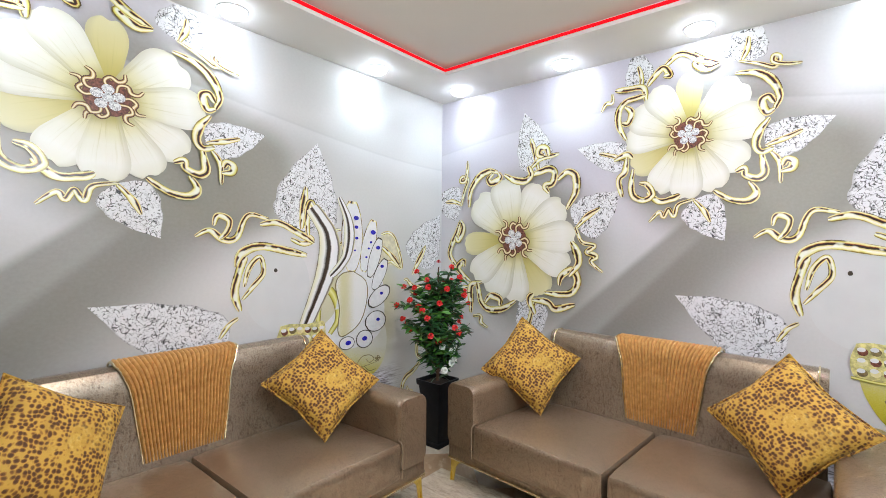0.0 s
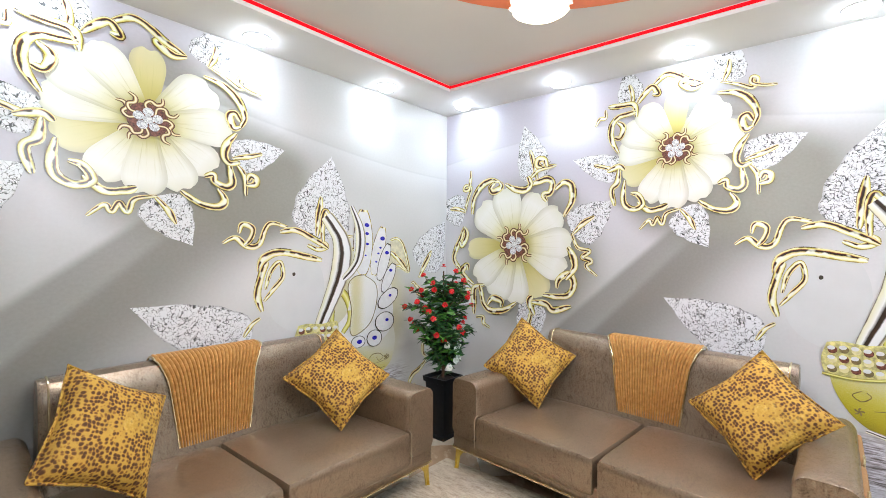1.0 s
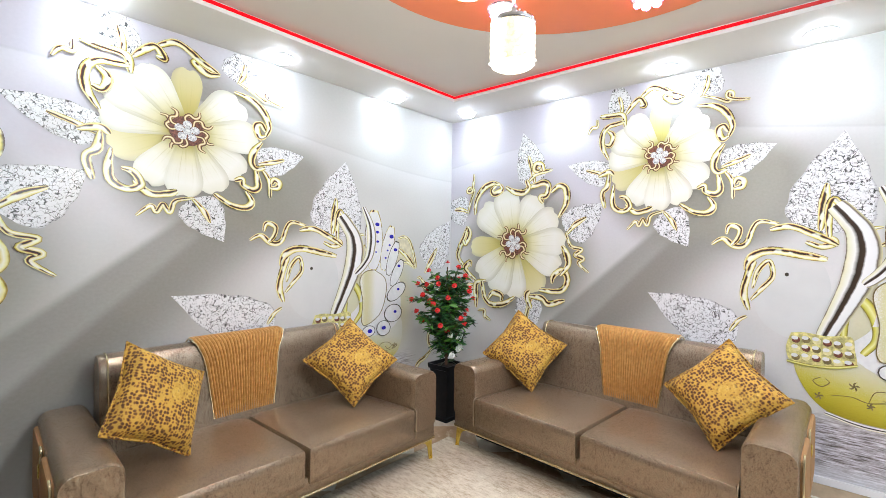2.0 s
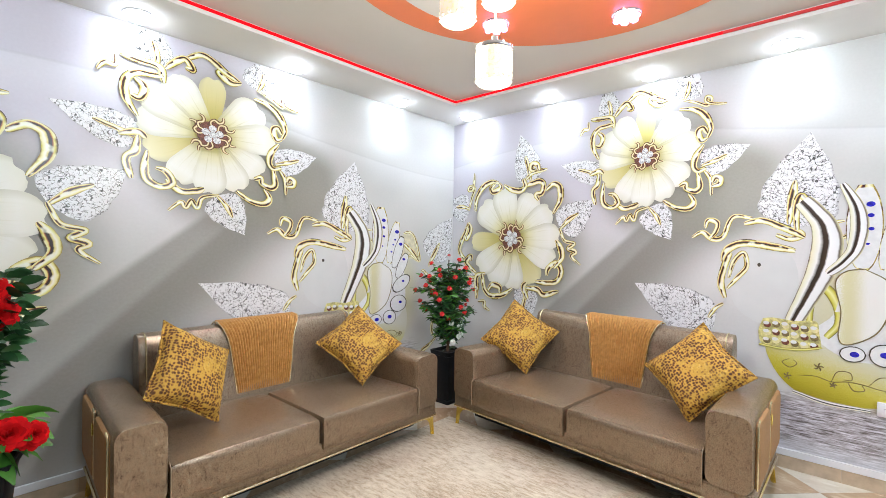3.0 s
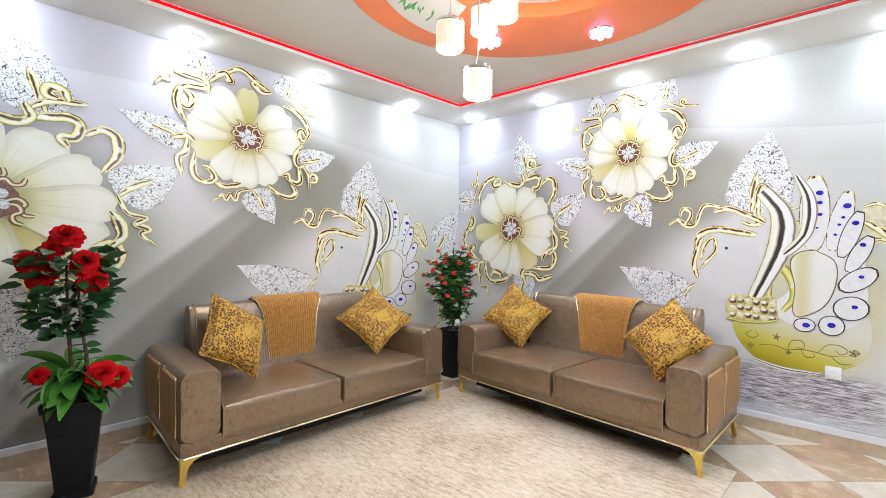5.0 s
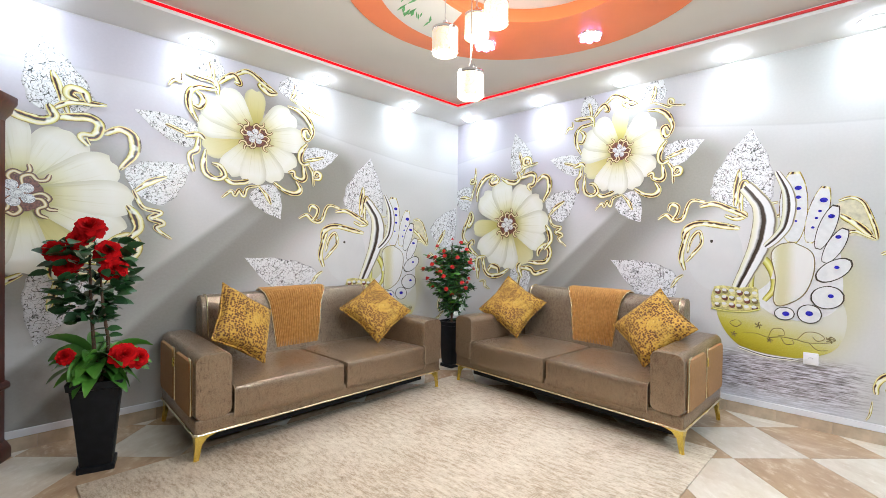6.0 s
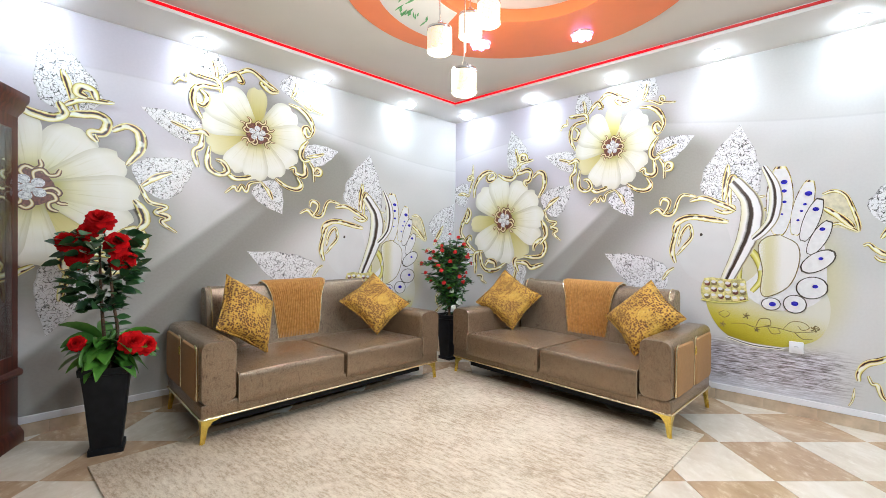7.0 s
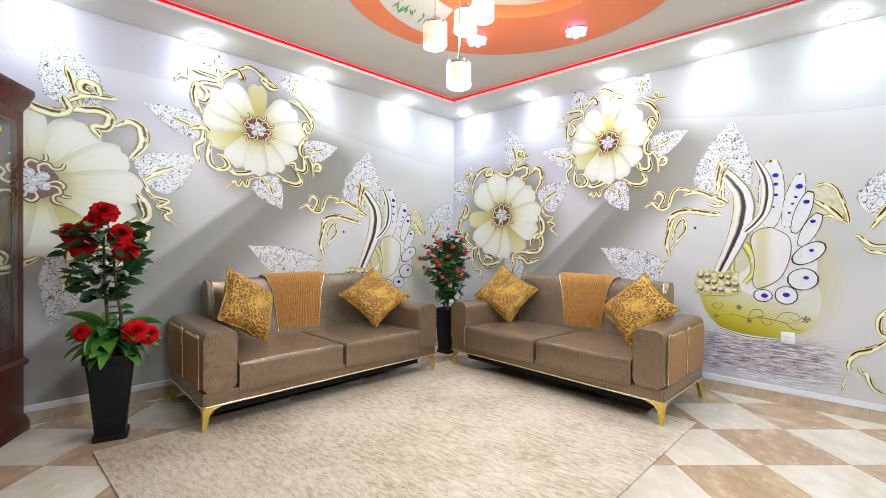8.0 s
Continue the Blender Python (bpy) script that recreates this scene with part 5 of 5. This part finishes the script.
    band = mu.fill("collar", [(2.925, 1.02), (2.99, 1.03), (3.10, 1.02), (3.215, 1.03), (3.235, 0.95), (3.24, 0.85), (3.15, 0.835), (3.03, 0.825), (2.93, 0.83), (2.90, 0.92)], 14, COLLAR_PRINT, sw)
    for k in range(3):
        for j in range(6):
            u, z = 2.945 + 0.052 * j, 0.985 - 0.056 * k + 0.006 * math.sin(j * 1.1)
            mu.disc("bead_rim", u + 0.006, z - 0.008, 0.022, 17, (BROOCH_PRINT, ENGRAVED, GOLD_WASH)[(j + 2 * k) % 3], band, 0.95)
            mu.disc("bead", u, z + 0.004, 0.0175, 19, FEATHER_PRINT, band, 0.7)
    mu.ribbon("collar_edge", [(2.905, 0.835), (3.03, 0.822), (3.15, 0.832), (3.25, 0.86)], 0.016, 20, YELLOW_PRINT, band, 0.8)
    for pts in ([(3.13, 0.655), (3.22, 0.665), (3.30, 0.645), (3.38, 0.66), (3.46, 0.655), (3.55, 0.64), (3.66, 0.655)],
                [(3.30, 0.645), (3.33, 0.715), (3.39, 0.72), (3.40, 0.675), (3.36, 0.67)], [(3.38, 0.66), (3.41, 0.61), (3.46, 0.62), (3.45, 0.65)],
                [(3.48, 0.655), (3.53, 0.715), (3.60, 0.72), (3.64, 0.685), (3.60, 0.66), (3.57, 0.69)], [(3.55, 0.64), (3.60, 0.595), (3.66, 0.60)],
                [(3.08, 0.76), (3.04, 0.73), (3.08, 0.70), (3.12, 0.73), (3.10, 0.755)], [(3.66, 0.655), (3.70, 0.68), (3.68, 0.70), (3.65, 0.68)]):
        mu.ribbon("engraving", pts, 0.0055, 8, ENGRAVED, sw, 0.5)
    for u, z, r in ((3.235, 0.73, 0.016), (3.31, 0.625, 0.012), (3.67, 0.68, 0.016), (3.07, 0.64, 0.014)):
        for k in range(5):
            a = 2 * math.pi * k / 5
            mu.ribbon("engraving", [(u, z), (u + r * math.cos(a + 0.3), z + r * math.sin(a + 0.3)), (u + 1.7 * r * math.cos(a), z + 1.7 * r * math.sin(a))], 0.009, 8, ENGRAVED, sw, 0.4, "", 3)
    mu.disc("eye", 2.896, 1.395, 0.011, 6, LINE_PRINT, sw, 1.2)
    # gold leaf behind the tail and gold branches before the head
    mu.fill("gold_leaf", [(3.68, 1.66), (3.77, 1.705), (3.85, 1.64), (3.91, 1.41), (3.80, 1.44), (3.70, 1.44)], 2, PALE_GOLD)
    for pts, w in (([(3.7, 1.69), (3.77, 1.71), (3.84, 1.66), (3.9, 1.48), (3.91, 1.41)], 0.03), ([(3.71, 1.59), (3.8, 1.52), (3.88, 1.44)], 0.05), ([(3.73, 1.45), (3.8, 1.47), (3.91, 1.41)], 0.03),
                   ([(3.35, 1.7), (3.3, 1.68), (3.33, 1.59), (3.39, 1.63)], 0.03), ([(2.46, 1.59), (2.53, 1.63), (2.6, 1.58), (2.67, 1.6), (2.73, 1.74), (2.85, 1.73)], 0.042),
                   ([(2.8, 1.69), (2.91, 1.71), (3.03, 1.66), (3.15, 1.59)], 0.05), ([(2.67, 1.41), (2.7, 1.5), (2.8, 1.55), (2.95, 1.53), (3.1, 1.5)], 0.06),
                   ([(2.69, 1.14), (2.66, 1.26), (2.69, 1.41), (2.72, 1.48)], 0.05), ([(2.7, 1.21), (2.76, 1.29), (2.82, 1.38), (2.8, 1.48), (2.74, 1.41), (2.71, 1.29)], 0.035),
                   ([(2.55, 1.66), (2.57, 1.72), (2.63, 1.7), (2.62, 1.63), (2.58, 1.58)], 0.04), ([(2.99, 1.61), (3.07, 1.58), (3.13, 1.61), (3.09, 1.65)], 0.045)):
        mu.ribbon("vine", pts, w, 6, VINE_GOLD, None, 0.4, "printed gold vine")


def sheet_rest(mu):
    # low leaf behind the sofa back, and the start of the next repeat
    mu.blade("leaf", (2.62, 0.92), (2.03, 1.21), 0.34, 3, SILVER, leaf_shape, None, 20, "printed diamond-studded leaf")
    lf = mu.blade("leaf", (4.06, 1.44), (4.34, 1.92), 0.36, 3, SILVER, leaf_shape, None, 20, "printed diamond-studded leaf")
    mu.ribbon("stalk", [(4.02, 1.36), (4.10, 1.50), (4.17, 1.62)], 0.05, 5, VINE_GOLD, lf, 0.3)
    for pts, w in (([(3.93, 1.31), (3.96, 1.32), (4.0, 1.28), (4.06, 1.25), (4.16, 1.27)], 0.035), ([(3.99, 1.24), (4.02, 1.21), (4.08, 1.20), (4.18, 1.17)], 0.03), ([(3.92, 0.34), (3.92, 0.4), (3.96, 0.47), (4.05, 0.52), (4.16, 0.62)], 0.045),
                   ([(3.97, 0.39), (3.99, 0.34), (4.02, 0.33), (4.05, 0.25), (4.12, 0.2)], 0.03), ([(3.87, 0.15), (3.89, 0.2), (3.9, 0.29)], 0.015), ([(4.14, 0.84), (4.08, 0.74), (4.08, 0.65), (4.12, 0.6)], 0.035), ([(2.58, 0.98), (2.63, 1.06), (2.68, 1.10)], 0.03)):
        mu.ribbon("vine", pts, w, 6, VINE_GOLD, None, 0.4, "printed gold vine")


def build_mural(name, place, u0, u1):
    mu = Mural(tagged(new(name), "glossy printed wallpaper with flowers, gold vines and a swan", "wall mural", "", "structure"), place)
    rows = [[(u, z) for u in np.linspace(u0, u1, 9)] for z in (0.137, 1.0, 2.0, BOARD_TOP)]
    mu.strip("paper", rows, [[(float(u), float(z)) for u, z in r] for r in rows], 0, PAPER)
    flower(mu, 0.80, 1.58, 0.53, 95, SPRIGS[:2] + [((1.0, -0.50), (1.95, -0.33), 0.56)] + SPRIGS[3:])
    flower(mu, 2.10, 2.26, 0.41, 0)
    swan(mu)
    sheet_rest(mu)


LAYER = 0.0005


def on_north(u, z, layer):
    return (max(0.003, float(u)), -0.003 - LAYER * layer, min(float(z), BOARD_TOP))


def on_west(u, z, layer):
    # the same print, a little wider on this wall
    return (0.003 + LAYER * layer, min(-0.003, -2.63 + 1.16 * (float(u) - 2.1)), min(BOARD_TOP, float(z) - 0.045 * (float(u) - 1.95) * (layer > 0)))


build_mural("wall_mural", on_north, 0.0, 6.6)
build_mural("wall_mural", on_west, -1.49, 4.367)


# ---- floor tiles and skirting tiles ----
TS = 0.5                      # tile side
TX, TY = 3.621, -0.613        # one tile corner; rows run at 45 degrees to the walls


def tile_mesh(name, material):
    bm = boxed((0.0015, 0.0015, -0.006), (TS - 0.0015, TS - 0.0015, 0.0), 0.0)
    return finish(bm, name, material, False)


def cut(poly):
    """The outline of a tile, trimmed to the room."""
    for axis, sign, lim in ((0, 1, 0.001), (0, -1, -(ROOM_X - 0.001)), (1, 1, ROOM_Y + 0.001), (1, -1, 0.001)):
        out = []
        for a, b in zip(poly, poly[1:] + poly[:1]):
            da, db = sign * a[axis] - lim, sign * b[axis] - lim
            if da >= 0:
                out.append(a)
            if (da < 0) != (db < 0):
                t = da / (da - db)
                out.append((a[0] + (b[0] - a[0]) * t, a[1] + (b[1] - a[1]) * t))
        poly = out
        if len(poly) < 3:
            return []
    return poly


tile_meshes = {0: tile_mesh("cream_tile", TILE_CREAM), 1: tile_mesh("brown_tile", TILE_BROWN)}
q = TS / math.sqrt(2)
rest = {0: bmesh.new(), 1: bmesh.new()}
for i in range(-14, 15):
    for j in range(-14, 15):
        # edges run along (1, 1) and (1, -1)
        x, y = TX + (i + j) * q, TY + (i - j) * q
        cx, cy = x + q, y
        if not (-0.35 < cx < ROOM_X + 0.35 and ROOM_Y - 0.35 < cy < 0.35):
            continue
        hidden = RX0 + 0.4 < cx < RX1 - 0.4 and RY0 + 0.4 < cy < RY1 - 0.4
        kind = (i + j) % 2
        m = pose(x, y, 0.0, 0, 0, -45)
        corners = [tuple((m @ Vector(c)).xy) for c in ((0.0015, 0.0015, 0), (TS - 0.0015, 0.0015, 0), (TS - 0.0015, TS - 0.0015, 0), (0.0015, TS - 0.0015, 0))]
        shape = cut(corners)
        if not shape:
            continue
        whole = len(shape) == 4 and all(math.dist(p, c) < 1e-6 for p, c in zip(shape, corners))
        near = -0.36 < cx < 5.2 and cy > -5.3 and not hidden
        if near and not whole:
            part("tile", prism(bmesh.new(), shape, -0.006, 0.0), (TILE_CREAM, TILE_BROWN)[kind], floor, "", None, False)
        elif near:
            ob = new("tile", tile_meshes[kind])
            ob.parent, ob.matrix_basis = floor, m
        else:
            bm = rest[kind]
            bm.faces.new([bm.verts.new((px, py, 0.0)) for px, py in shape])
for kind, name in ((0, "cream_tiles"), (1, "brown_tiles")):
    ob = part(name, rest[kind], (TILE_CREAM, TILE_BROWN)[kind], floor, "", None, False)
    tagged(ob, "", "", "", "stuff")
sk = finish(boxed((0, -0.010, 0), (0.332, 0.0, 0.086), 0.0), "skirting_tile", SKIRT, False)
base_n = setting("baseboard", boxed((0.0, -0.006, 0.0), (ROOM_X, 0.0, 0.084)), GROUT, "low skirting of beige tiles along the wall", "baseboard")
base_w = setting("baseboard", boxed((0.0, ROOM_Y, 0.0), (0.006, -0.006, 0.084)), GROUT, "low skirting of beige tiles along the wall", "baseboard")
for k in range(18):
    ob = new("skirting_tile", sk)
    ob.parent, ob.matrix_basis = base_n, pose(0.012 + k * 0.335, 0, 0)
    ob = new("skirting_tile", sk)
    ob.parent, ob.matrix_basis = base_w, pose(0, -0.012 - (k + 1) * 0.335, 0, 0, 0, 90)
